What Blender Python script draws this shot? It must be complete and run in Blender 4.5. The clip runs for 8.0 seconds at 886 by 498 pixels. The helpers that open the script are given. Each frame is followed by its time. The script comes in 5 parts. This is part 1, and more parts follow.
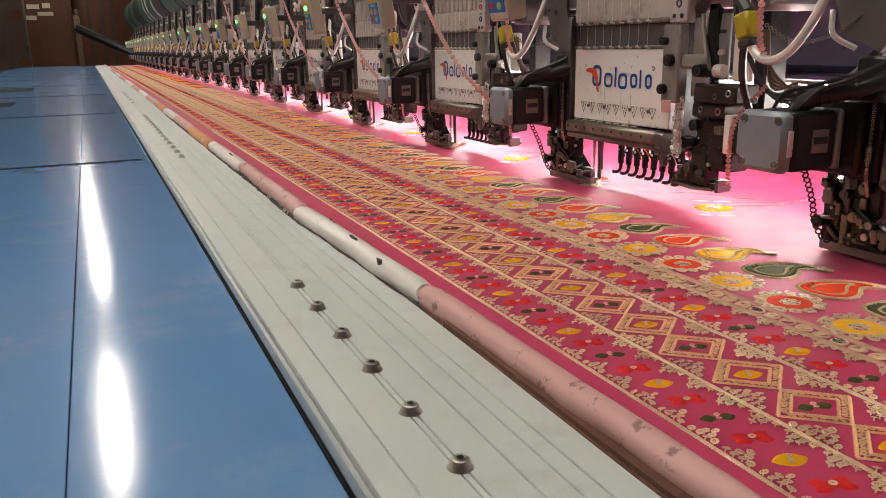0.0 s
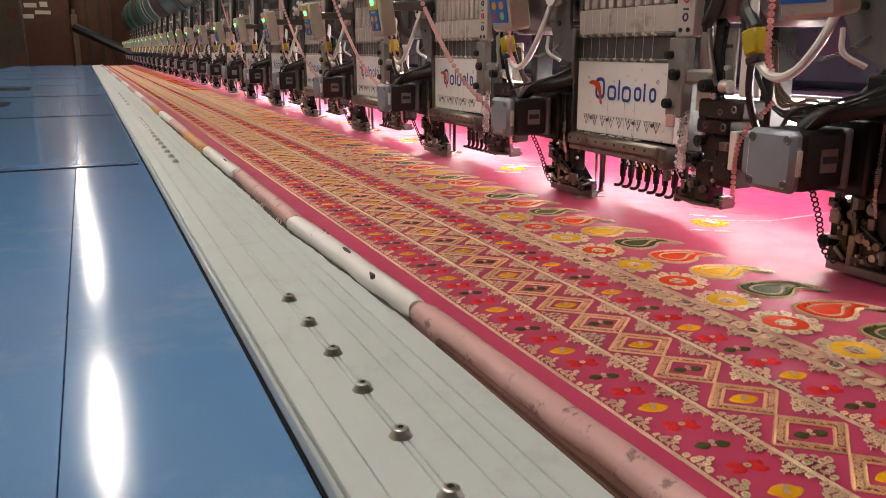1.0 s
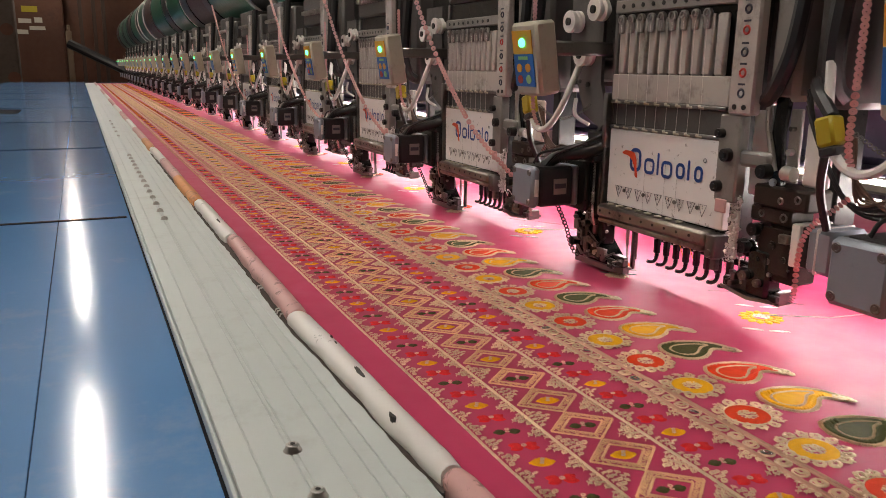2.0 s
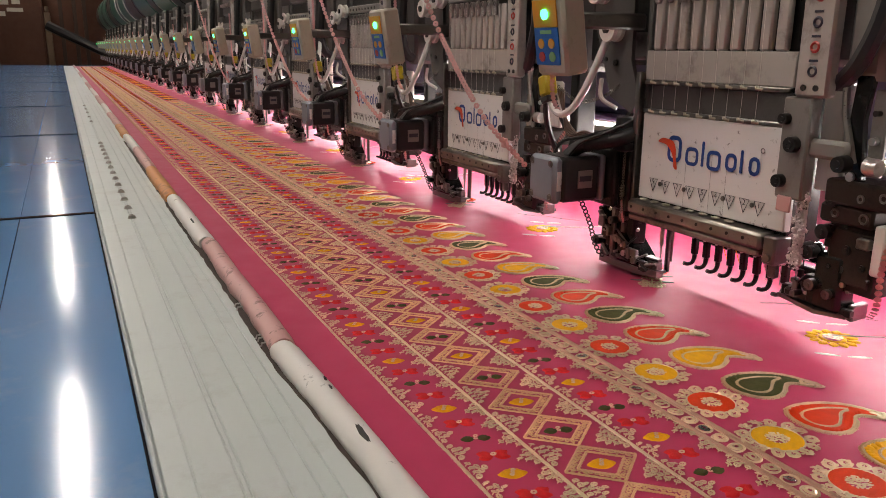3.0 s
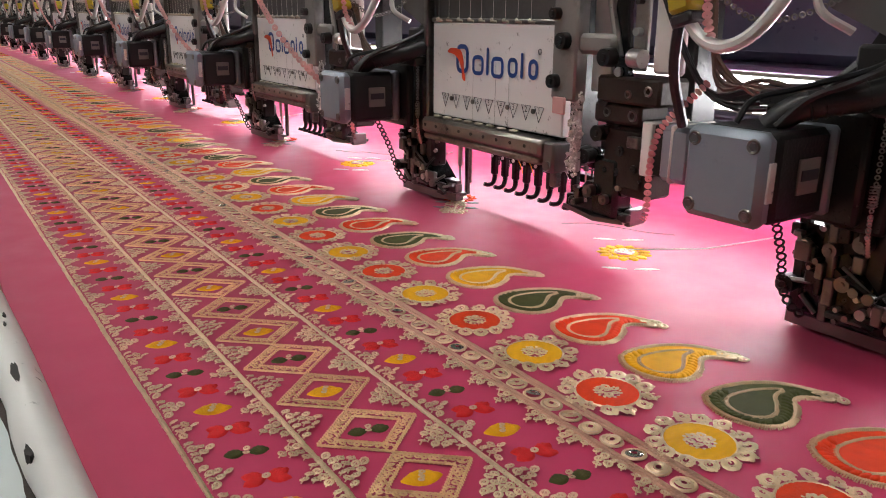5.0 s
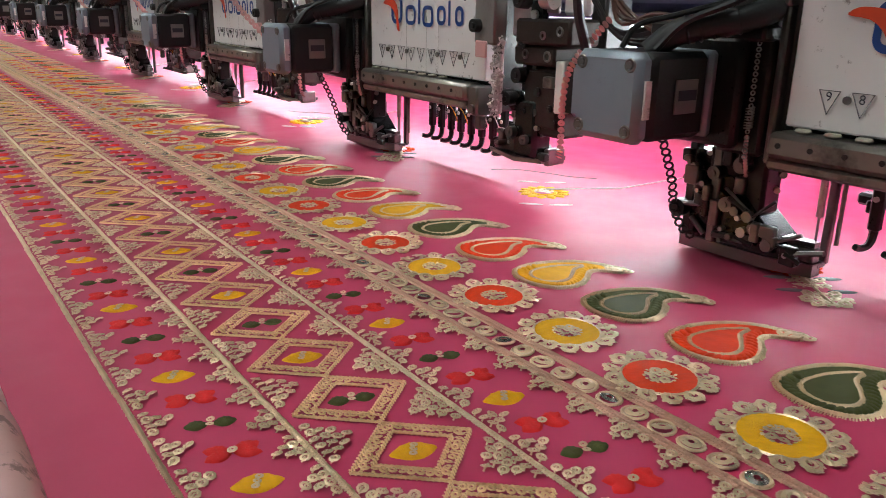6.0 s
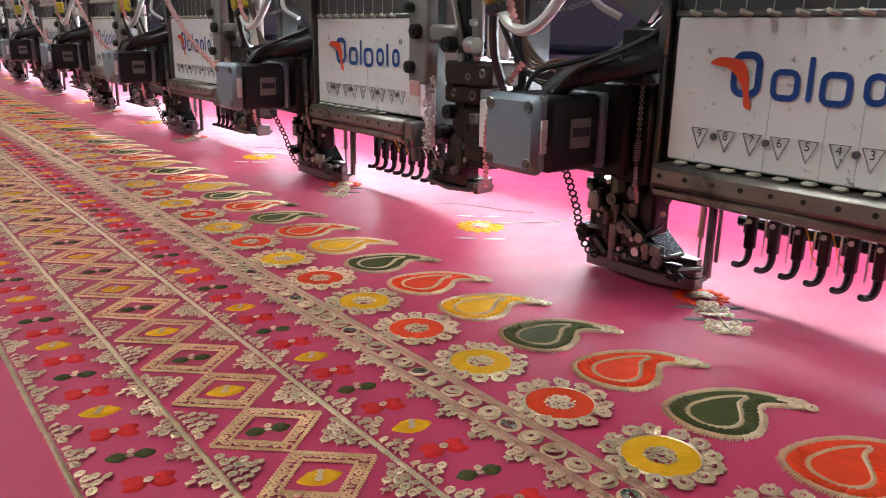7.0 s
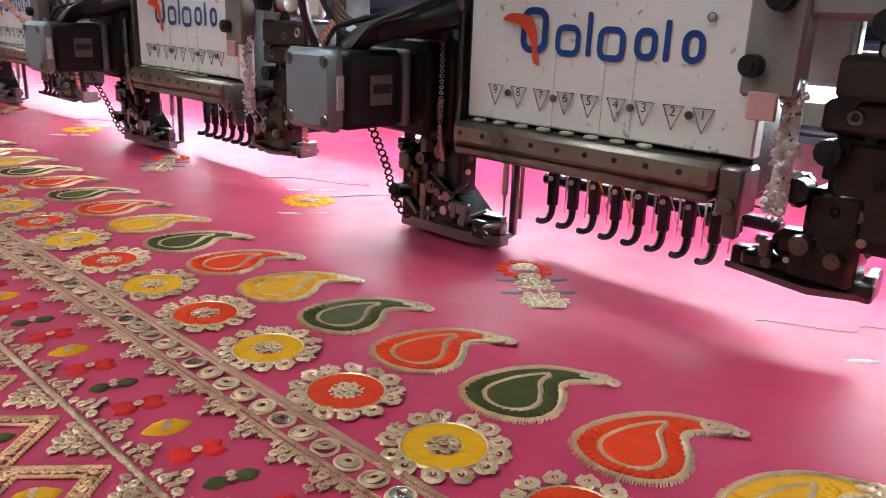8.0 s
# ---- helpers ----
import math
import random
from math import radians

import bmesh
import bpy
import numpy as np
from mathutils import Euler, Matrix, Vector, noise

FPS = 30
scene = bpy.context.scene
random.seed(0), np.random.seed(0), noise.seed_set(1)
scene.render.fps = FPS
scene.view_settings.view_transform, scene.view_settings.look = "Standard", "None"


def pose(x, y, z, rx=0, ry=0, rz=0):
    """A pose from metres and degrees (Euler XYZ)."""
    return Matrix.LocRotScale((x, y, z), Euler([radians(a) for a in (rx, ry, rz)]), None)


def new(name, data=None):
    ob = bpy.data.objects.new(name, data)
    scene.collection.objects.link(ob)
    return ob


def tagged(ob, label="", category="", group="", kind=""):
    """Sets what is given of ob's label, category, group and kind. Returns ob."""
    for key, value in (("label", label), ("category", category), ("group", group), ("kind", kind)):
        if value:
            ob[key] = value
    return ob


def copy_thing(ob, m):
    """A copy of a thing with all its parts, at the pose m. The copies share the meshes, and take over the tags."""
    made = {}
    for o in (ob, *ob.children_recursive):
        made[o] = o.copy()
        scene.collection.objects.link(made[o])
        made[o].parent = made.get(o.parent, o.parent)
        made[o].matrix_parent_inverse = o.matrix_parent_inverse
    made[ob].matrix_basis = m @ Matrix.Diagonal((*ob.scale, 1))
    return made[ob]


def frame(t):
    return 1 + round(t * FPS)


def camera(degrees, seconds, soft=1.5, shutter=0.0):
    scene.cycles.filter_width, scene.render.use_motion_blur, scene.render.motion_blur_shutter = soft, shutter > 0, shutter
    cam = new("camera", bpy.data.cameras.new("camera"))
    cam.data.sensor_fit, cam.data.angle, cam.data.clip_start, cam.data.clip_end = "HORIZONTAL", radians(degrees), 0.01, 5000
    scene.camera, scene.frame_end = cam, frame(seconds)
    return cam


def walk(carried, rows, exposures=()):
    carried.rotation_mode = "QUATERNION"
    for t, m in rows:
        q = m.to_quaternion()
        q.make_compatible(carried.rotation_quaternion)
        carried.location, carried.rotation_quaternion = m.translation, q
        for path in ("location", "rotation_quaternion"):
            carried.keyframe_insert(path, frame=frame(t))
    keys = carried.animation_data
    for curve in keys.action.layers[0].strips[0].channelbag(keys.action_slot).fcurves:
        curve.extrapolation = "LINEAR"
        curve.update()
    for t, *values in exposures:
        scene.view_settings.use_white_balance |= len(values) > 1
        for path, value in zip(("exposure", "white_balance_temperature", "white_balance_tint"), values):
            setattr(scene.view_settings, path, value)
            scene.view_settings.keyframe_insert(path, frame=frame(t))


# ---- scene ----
cam = camera(59.35, 8.0, soft=0.8, shutter=0.2)
PATH = [
    (0.0, -0.0607, -0.3331, 0.1633, 75.25, 1.04, -24.00),
    (0.5, -0.0602, -0.3299, 0.1632, 74.93, 0.94, -24.08),
    (1.0, -0.0603, -0.3202, 0.1691, 75.54, 0.21, -24.17),
    (1.5, -0.0542, -0.2772, 0.1956, 76.68, -0.83, -24.85),
    (2.0, -0.0453, -0.2245, 0.2130, 76.85, -0.66, -24.55),
    (2.2, -0.0371, -0.2036, 0.2155, 76.76, -0.44, -24.60),
    (3.3, -0.0048, -0.1057, 0.1969, 74.56, -0.50, -26.97),
    (3.5, 0.0182, -0.0998, 0.1870, 73.77, -0.52, -28.84),
    (4.0, 0.0514, -0.0999, 0.1733, 73.45, -1.09, -31.05),
    (4.5, 0.0693, -0.1160, 0.1627, 74.20, -0.98, -31.97),
    (4.7, 0.0709, -0.1237, 0.1643, 73.87, -0.68, -32.78),
    (5.8, 0.0841, -0.1701, 0.1396, 72.07, -0.75, -35.19),
    (6.0, 0.0876, -0.1833, 0.1353, 72.24, -0.88, -35.08),
    (6.5, 0.0875, -0.2173, 0.1366, 73.25, -0.85, -36.25),
    (7.0, 0.0803, -0.2366, 0.1463, 74.28, -0.91, -37.32),
    (7.5, 0.0941, -0.2637, 0.1405, 73.25, -1.36, -42.02),
    (8.0, 0.1169, -0.2649, 0.1354, 72.93, -2.04, -45.69),
]
EXPOSURES = [(0.0, 0.32, 6950, 9), (2.2, 0.08, 6950, 10), (3.4, -0.03, 6850, 11), (4.7, 0.09, 6350, 8), (6.0, 0.18, 5780, -4), (8.0, 0.36, 5730, -1)]
walk(cam, [(r[0], pose(*r[1:])) for r in PATH], EXPOSURES)

# the cloth and its frame are fed under the needles: seconds, x, y
FEED = [
    (0.0, 0.0000, 0.0000),
    (0.5, -0.0029, 0.0033),
    (1.0, -0.0032, 0.0067),
    (1.5, -0.0024, 0.0066),
    (2.0, -0.0059, 0.0026),
    (2.2, -0.0057, -0.0026),
    (3.3, -0.0149, -0.0120),
    (3.5, -0.0132, -0.0142),
    (4.0, -0.0136, -0.0121),
    (4.5, -0.0155, -0.0161),
    (4.7, -0.0176, -0.0192),
    (5.8, -0.0189, -0.0237),
    (6.0, -0.0188, -0.0205),
    (6.5, -0.0202, -0.0260),
    (7.0, -0.0333, -0.0442),
    (7.5, -0.0434, -0.0560),
    (8.0, -0.0484, -0.0699),
]
PITCH = 0.4          # from head to head
HEADS = 24
END = HEADS * PITCH  # far end of the machine

# ---- world and light ----
world = bpy.data.worlds.new("hall_air")
scene.world = world
world.use_nodes = True
world.node_tree.nodes["Background"].inputs[0].default_value = (0.9, 0.8, 0.75, 1)
world.node_tree.nodes["Background"].inputs[1].default_value = 0.02

ROOM_TUBE = 100.0     # ceiling tubes, the added fill ones included
WORK_TUBE = 44.0     # work lights behind the heads


# ---- materials ----
def nodes_of(name):
    m = bpy.data.materials.new(name)
    m.use_nodes = True
    nt = m.node_tree
    return m, nt, nt.nodes["Principled BSDF"]


def material(name, colour, rough=0.5, metal=0.0, scale=40.0, vary=0.25, bump=0.15, dirt=0.0, dirt_colour=(0.05, 0.04, 0.03),
             dirt_scale=18.0, dirt_from=0.55, sheen=0.0, coat=0.0, spec=0.5, spread=0.0, stretch=(1, 1, 1), dist=0.001, dirt_edge=0.14):
    """A surface with two scales of variation, fine relief, and patches of dirt."""
    m, nt, p = nodes_of(name)
    n, l = nt.nodes, nt.links
    co = n.new("ShaderNodeTexCoord")
    mp = n.new("ShaderNodeMapping")
    mp.inputs["Scale"].default_value = stretch
    l.new(co.outputs["Object"], mp.inputs[0])
    fine = n.new("ShaderNodeTexNoise")
    fine.inputs["Scale"].default_value = scale * 12
    fine.inputs["Detail"].default_value = 4
    broad = n.new("ShaderNodeTexNoise")
    broad.inputs["Scale"].default_value = scale
    broad.inputs["Detail"].default_value = 5
    l.new(mp.outputs[0], fine.inputs["Vector"])
    l.new(mp.outputs[0], broad.inputs["Vector"])
    mix = n.new("ShaderNodeMix")
    mix.data_type = "RGBA"
    mix.inputs[6].default_value = (*[c * (1 - vary) for c in colour], 1)
    mix.inputs[7].default_value = (*[min(1, c * (1 + vary)) for c in colour], 1)
    l.new(broad.outputs[0], mix.inputs[0])
    out = mix.outputs[2]
    if spread:
        info = n.new("ShaderNodeObjectInfo")
        hsv = n.new("ShaderNodeHueSaturation")
        rng = n.new("ShaderNodeMapRange")
        rng.inputs[3].default_value, rng.inputs[4].default_value = 1 - spread, 1 + spread
        l.new(info.outputs["Random"], rng.inputs[0])
        l.new(rng.outputs[0], hsv.inputs["Value"])
        l.new(out, hsv.inputs["Color"])
        out = hsv.outputs[0]
    if dirt:
        dn = n.new("ShaderNodeTexNoise")
        dn.inputs["Scale"].default_value = dirt_scale
        dn.inputs["Detail"].default_value = 8
        dn.inputs["Roughness"].default_value = 0.7
        l.new(co.outputs["Object"], dn.inputs["Vector"])
        ramp = n.new("ShaderNodeMapRange")
        ramp.inputs[1].default_value, ramp.inputs[2].default_value = dirt_from, dirt_from + dirt_edge
        ramp.inputs[4].default_value = dirt
        l.new(dn.outputs[0], ramp.inputs[0])
        dm = n.new("ShaderNodeMix")
        dm.data_type = "RGBA"
        dm.inputs[7].default_value = (*dirt_colour, 1)
        l.new(ramp.outputs[0], dm.inputs[0])
        l.new(out, dm.inputs[6])
        out = dm.outputs[2]
    l.new(out, p.inputs["Base Color"])
    rr = n.new("ShaderNodeMapRange")
    rr.inputs[3].default_value, rr.inputs[4].default_value = max(0.03, rough * 0.75), min(1, rough * 1.25)
    l.new(fine.outputs[0], rr.inputs[0])
    l.new(rr.outputs[0], p.inputs["Roughness"])
    p.inputs["Metallic"].default_value = metal
    p.inputs["Coat Weight"].default_value = coat
    p.inputs["Specular IOR Level"].default_value = spec
    if sheen:
        p.inputs["Sheen Weight"].default_value = sheen
    if bump:
        b = n.new("ShaderNodeBump")
        b.inputs["Strength"].default_value = bump
        b.inputs["Distance"].default_value = dist
        l.new(fine.outputs[0], b.inputs["Height"])
        l.new(b.outputs[0], p.inputs["Normal"])
    return m


def glowing(name, colour, strength):
    m, nt, p = nodes_of(name)
    p.inputs["Base Color"].default_value = (*colour, 1)
    p.inputs["Emission Color"].default_value = (*colour, 1)
    p.inputs["Emission Strength"].default_value = strength
    return m


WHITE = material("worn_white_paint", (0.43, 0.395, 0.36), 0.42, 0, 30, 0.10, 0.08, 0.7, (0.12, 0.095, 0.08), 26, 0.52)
PANEL = material("white_label_sheet", (0.78, 0.77, 0.76), 0.32, 0, 22, 0.03, 0.04, 0.75, (0.10, 0.08, 0.07), 120, 0.615, dirt_edge=0.06)
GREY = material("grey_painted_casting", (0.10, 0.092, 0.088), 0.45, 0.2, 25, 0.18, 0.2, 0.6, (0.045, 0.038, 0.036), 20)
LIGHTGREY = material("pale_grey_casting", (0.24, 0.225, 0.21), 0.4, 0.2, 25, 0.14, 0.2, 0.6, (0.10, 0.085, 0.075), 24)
STEEL = material("brushed_steel", (0.55, 0.54, 0.52), 0.3, 1, 60, 0.15, 0.1, 0.5, (0.12, 0.1, 0.08), 40)
DARKSTEEL = material("oiled_dark_steel", (0.20, 0.19, 0.18), 0.32, 1, 60, 0.25, 0.15, 0.5, (0.03, 0.025, 0.02), 50)
RAILSTEEL = material("worn_grey_rail_steel", (0.26, 0.235, 0.205), 0.34, 0.8, 40, 0.3, 0.12, 0.85, (0.07, 0.06, 0.05), 30)
BLACK = material("black_oxide_steel", (0.022, 0.021, 0.02), 0.3, 0.4, 50, 0.3, 0.06, 0.4, (0.09, 0.08, 0.07), 70)
GLOSSBLACK = material("oily_black_steel", (0.010, 0.0095, 0.009), 0.2, 0.3, 50, 0.4, 0.04, 0.5, (0.06, 0.055, 0.05), 90)
MOTORCAP = material("cast_aluminium_cap", (0.27, 0.30, 0.35), 0.42, 0.4, 60, 0.08, 0.06, 0.4, (0.12, 0.13, 0.15), 90, 0.6)
MOTORBODY = material("black_motor_laminations", (0.018, 0.018, 0.02), 0.4, 0.2, 50, 0.2, 0.3)
LABELGREY = material("faded_grey_label", (0.24, 0.22, 0.21), 0.5, 0, 60, 0.1, 0.05)
RUBBER = material("black_cable_sheath", (0.015, 0.015, 0.016), 0.45, 0, 60, 0.2, 0.2)
DARKGAP = material("matt_black_gap", (0.012, 0.012, 0.015), 0.9, 0, 60, 0.2, 0.1, spec=0.1)
CHIPGREY = material("dark_scuff", (0.045, 0.042, 0.04), 0.8, 0, 120, 0.5, 0.3)
TANPAINT = material("grubby_tan_paint", (0.15, 0.095, 0.06), 0.6, 0, 8, 0.3, 0.2, 0.5, (0.10, 0.06, 0.04), 9)
BROWNWIRE = material("brown_wire", (0.12, 0.07, 0.05), 0.4, 0, 60, 0.2, 0.1)
CLEAR = material("milky_air_tube", (0.75, 0.74, 0.70), 0.2, 0, 60, 0.06, 0.03, coat=0.5)
YELLOWPLASTIC = material("yellow_connector_plastic", (0.40, 0.31, 0.015), 0.35, 0, 60, 0.1, 0.05)
CREAM = material("cream_plastic", (0.46, 0.42, 0.33), 0.35, 0, 40, 0.08, 0.05, 0.4, (0.25, 0.2, 0.15), 60)
BLUEINK = material("blue_print", (0.012, 0.05, 0.24), 0.35, 0, 60, 0.1, 0.02)
ORANGEINK = material("orange_print", (0.70, 0.07, 0.02), 0.35, 0, 60, 0.1, 0.02)
DARKINK = material("dark_print", (0.03, 0.03, 0.05), 0.4, 0, 60, 0.1, 0.02)
REDINK = material("red_print", (0.45, 0.04, 0.03), 0.4, 0, 60, 0.1, 0.02)
BLUEPAD = material("blue_keypad", (0.015, 0.12, 0.42), 0.3, 0, 60, 0.1, 0.02)
ORANGEPAD = material("orange_keypad", (0.70, 0.32, 0.03), 0.3, 0, 60, 0.1, 0.02)
GREENPAD = material("green_keypad", (0.25, 0.5, 0.2), 0.3, 0, 60, 0.1, 0.02)
LINT = material("lint_and_dust", (0.88, 0.84, 0.78), 0.9, 0, 160, 0.3, 0.6, 1.0, (0.04, 0.035, 0.03), 230, 0.58, dirt_edge=0.05)
BRONZE = material("oily_brown_steel", (0.034, 0.024, 0.019), 0.55, 0.2, 50, 0.35, 0.2, 0.7, (0.010, 0.008, 0.007), 70, spec=0.3)
BLUETABLE = material("blue_laminate", (0.105, 0.26, 0.52), 0.13, 0, 5, 0.10, 0.02, 0.22, (0.34, 0.42, 0.50), 9)
RAILPAINT = material("pale_anodised_rail", (0.61, 0.66, 0.66), 0.42, 0.1, 9, 0.06, 0.10, 0.25, (0.34, 0.33, 0.30), 30, stretch=(1, 0.12, 1))
CLAMPWHITE = material("scuffed_white_clip", (0.76, 0.74, 0.71), 0.32, 0, 18, 0.08, 0.1, 0.85, (0.07, 0.065, 0.06), 60, 0.63, dirt_edge=0.05)
CLAMPPINK = material("scuffed_pink_clip", (0.62, 0.36, 0.34), 0.42, 0, 18, 0.10, 0.1, 0.75, (0.14, 0.07, 0.055), 55, 0.56, dirt_edge=0.05)
CLAMPORANGE = material("orange_brown_clip", (0.60, 0.25, 0.065), 0.45, 0, 18, 0.15, 0.1, 0.7, (0.10, 0.05, 0.03), 34)
# Dark for grime and for the shade under the clips' overhang.
CLAMPSHADOW = material("grimy_shaded_clip_slot", (0.05, 0.036, 0.030), 0.8, 0, 40, 0.4, 0.4)
# Brown of the groove with the pink clip's shadow mixed in.
CLAMPBROWN = material("brown_stained_groove", (0.115, 0.045, 0.032), 0.75, 0, 30, 0.45, 0.4)
SILK = material("pink_satin_cloth", (0.51, 0.0185, 0.099), 0.54, 0, 3, 0.06, 0.2, sheen=0.06, spec=0.78, dist=0.0003)
GOLD = material("gold_thread", (0.82, 0.50, 0.27), 0.36, 0.55, 120, 0.25, 0.35, spread=0.1, dist=0.0006)
ROSEGOLD = material("rose_gold_thread", (0.62, 0.36, 0.26), 0.36, 0.45, 120, 0.25, 0.35, spread=0.1, dist=0.0006)
PALEGOLD = material("pale_gold_sequin", (0.77, 0.57, 0.37), 0.30, 0.5, 120, 0.28, 0.3, spread=0.15, dist=0.0005)
BRAIDGOLD = material("bright_gold_braid", (0.86, 0.64, 0.43), 0.30, 0.6, 150, 0.3, 0.4, spread=0.1, dist=0.0006)
# Rougher, darker copies of the gold for distance, lamp glare muted in the colour.
FARGOLD = material("glare_muted_braid", (0.66, 0.42, 0.25), 0.60, 0.15, 150, 0.3, 0.4)
FARPALE = material("glare_muted_pale_gold", (0.72, 0.50, 0.30), 0.60, 0.15, 150, 0.35, 0.4)
PILLAR = material("grubby_pillar_paint", (0.085, 0.062, 0.048), 0.8, 0, 2, 0.3, 0.3, 0.5, (0.04, 0.028, 0.02), 3, dist=0.01)
YELLOWTHREAD = material("yellow_satin_stitch", (0.90, 0.42, 0.006), 0.60, 0, 120, 0.25, 0.6, spec=0.16, stretch=(3, 1, 1), dist=0.0006, spread=0.06)
REDTHREAD = material("red_satin_stitch", (0.76, 0.050, 0.008), 0.60, 0, 120, 0.25, 0.6, spec=0.16, stretch=(3, 1, 1), dist=0.0006, spread=0.06)
GREENTHREAD = material("dark_green_satin_stitch", (0.072, 0.075, 0.022), 0.60, 0, 120, 0.35, 0.6, spec=0.14, stretch=(3, 1, 1), dist=0.0006, spread=0.1)
CRIMSONTHREAD = material("crimson_satin_stitch", (0.68, 0.024, 0.026), 0.60, 0, 120, 0.25, 0.6, spec=0.16, stretch=(3, 1, 1), dist=0.0006, spread=0.08)
WHITETHREAD = material("white_thread", (0.80, 0.76, 0.70), 0.5, 0, 120, 0.1, 0.3)
GREYTHREAD = material("grey_thread", (0.20, 0.17, 0.18), 0.5, 0, 120, 0.1, 0.3)
MIRROR = material("silver_mirror_sequin", (0.75, 0.74, 0.70), 0.18, 1, 120, 0.12, 0.15, spread=0.15)
PINKSEQUIN = material("pink_sequin_film", (0.86, 0.52, 0.50), 0.2, 0.1, 120, 0.12, 0.1)
PLASTICWHITE = material("white_plastic_spool", (0.75, 0.72, 0.68), 0.35, 0, 60, 0.06, 0.05)
LILAC = material("glossy_lilac_grey", (0.055, 0.045, 0.065), 0.45, 0, 6, 0.12, 0.05, 0.3, (0.1, 0.09, 0.12), 10)
BEAM = material("dusky_blue_beam_paint", (0.19, 0.18, 0.29), 0.30, 0.1, 8, 0.2, 0.1, 0.3, (0.09, 0.09, 0.12), 12)
DRUMGREEN = material("dark_green_drum_paint", (0.008, 0.10, 0.058), 0.32, 0, 9, 0.2, 0.1, 0.3, (0.01, 0.02, 0.015), 12)
DRUMWHITE = material("dull_white_drum_band", (0.62, 0.60, 0.56), 0.5, 0, 9, 0.15, 0.1, 0.4, (0.12, 0.1, 0.09), 12)
DRUMBLACK = material("black_drum_band", (0.007, 0.007, 0.009), 0.4, 0, 9, 0.2, 0.1)
DRUMBROWN = material("brown_drum_band", (0.055, 0.026, 0.018), 0.5, 0, 9, 0.2, 0.1)
RUSTWALL = material("rust_brown_wall", (0.095, 0.036, 0.020), 0.75, 0, 1.2, 0.5, 0.4, 0.6, (0.03, 0.014, 0.010), 2.5, dist=0.01)
CONCRETE = material("worn_concrete", (0.20, 0.17, 0.15), 0.8, 0, 2, 0.25, 0.3, 0.5, (0.08, 0.07, 0.06), 3, dist=0.01)
PLASTER = material("grimy_plaster", (0.32, 0.27, 0.23), 0.85, 0, 1.5, 0.2, 0.3, 0.5, (0.12, 0.09, 0.07), 2, dist=0.01)
PAPER = material("pinned_paper", (0.55, 0.50, 0.42), 0.8, 0, 20, 0.1, 0.1)
DARKWOOD = material("dark_stained_wood", (0.05, 0.025, 0.016), 0.6, 0, 6, 0.4, 0.4, stretch=(1, 1, 0.1))
LEDGREEN = glowing("green_indicator", (0.03, 0.9, 0.25), 7.0)
TUBEGLOW = glowing("white_tube", (1.0, 0.95, 0.95), WORK_TUBE)
ROOMTUBE = glowing("ceiling_tube", (1.0, 0.95, 0.90), ROOM_TUBE)


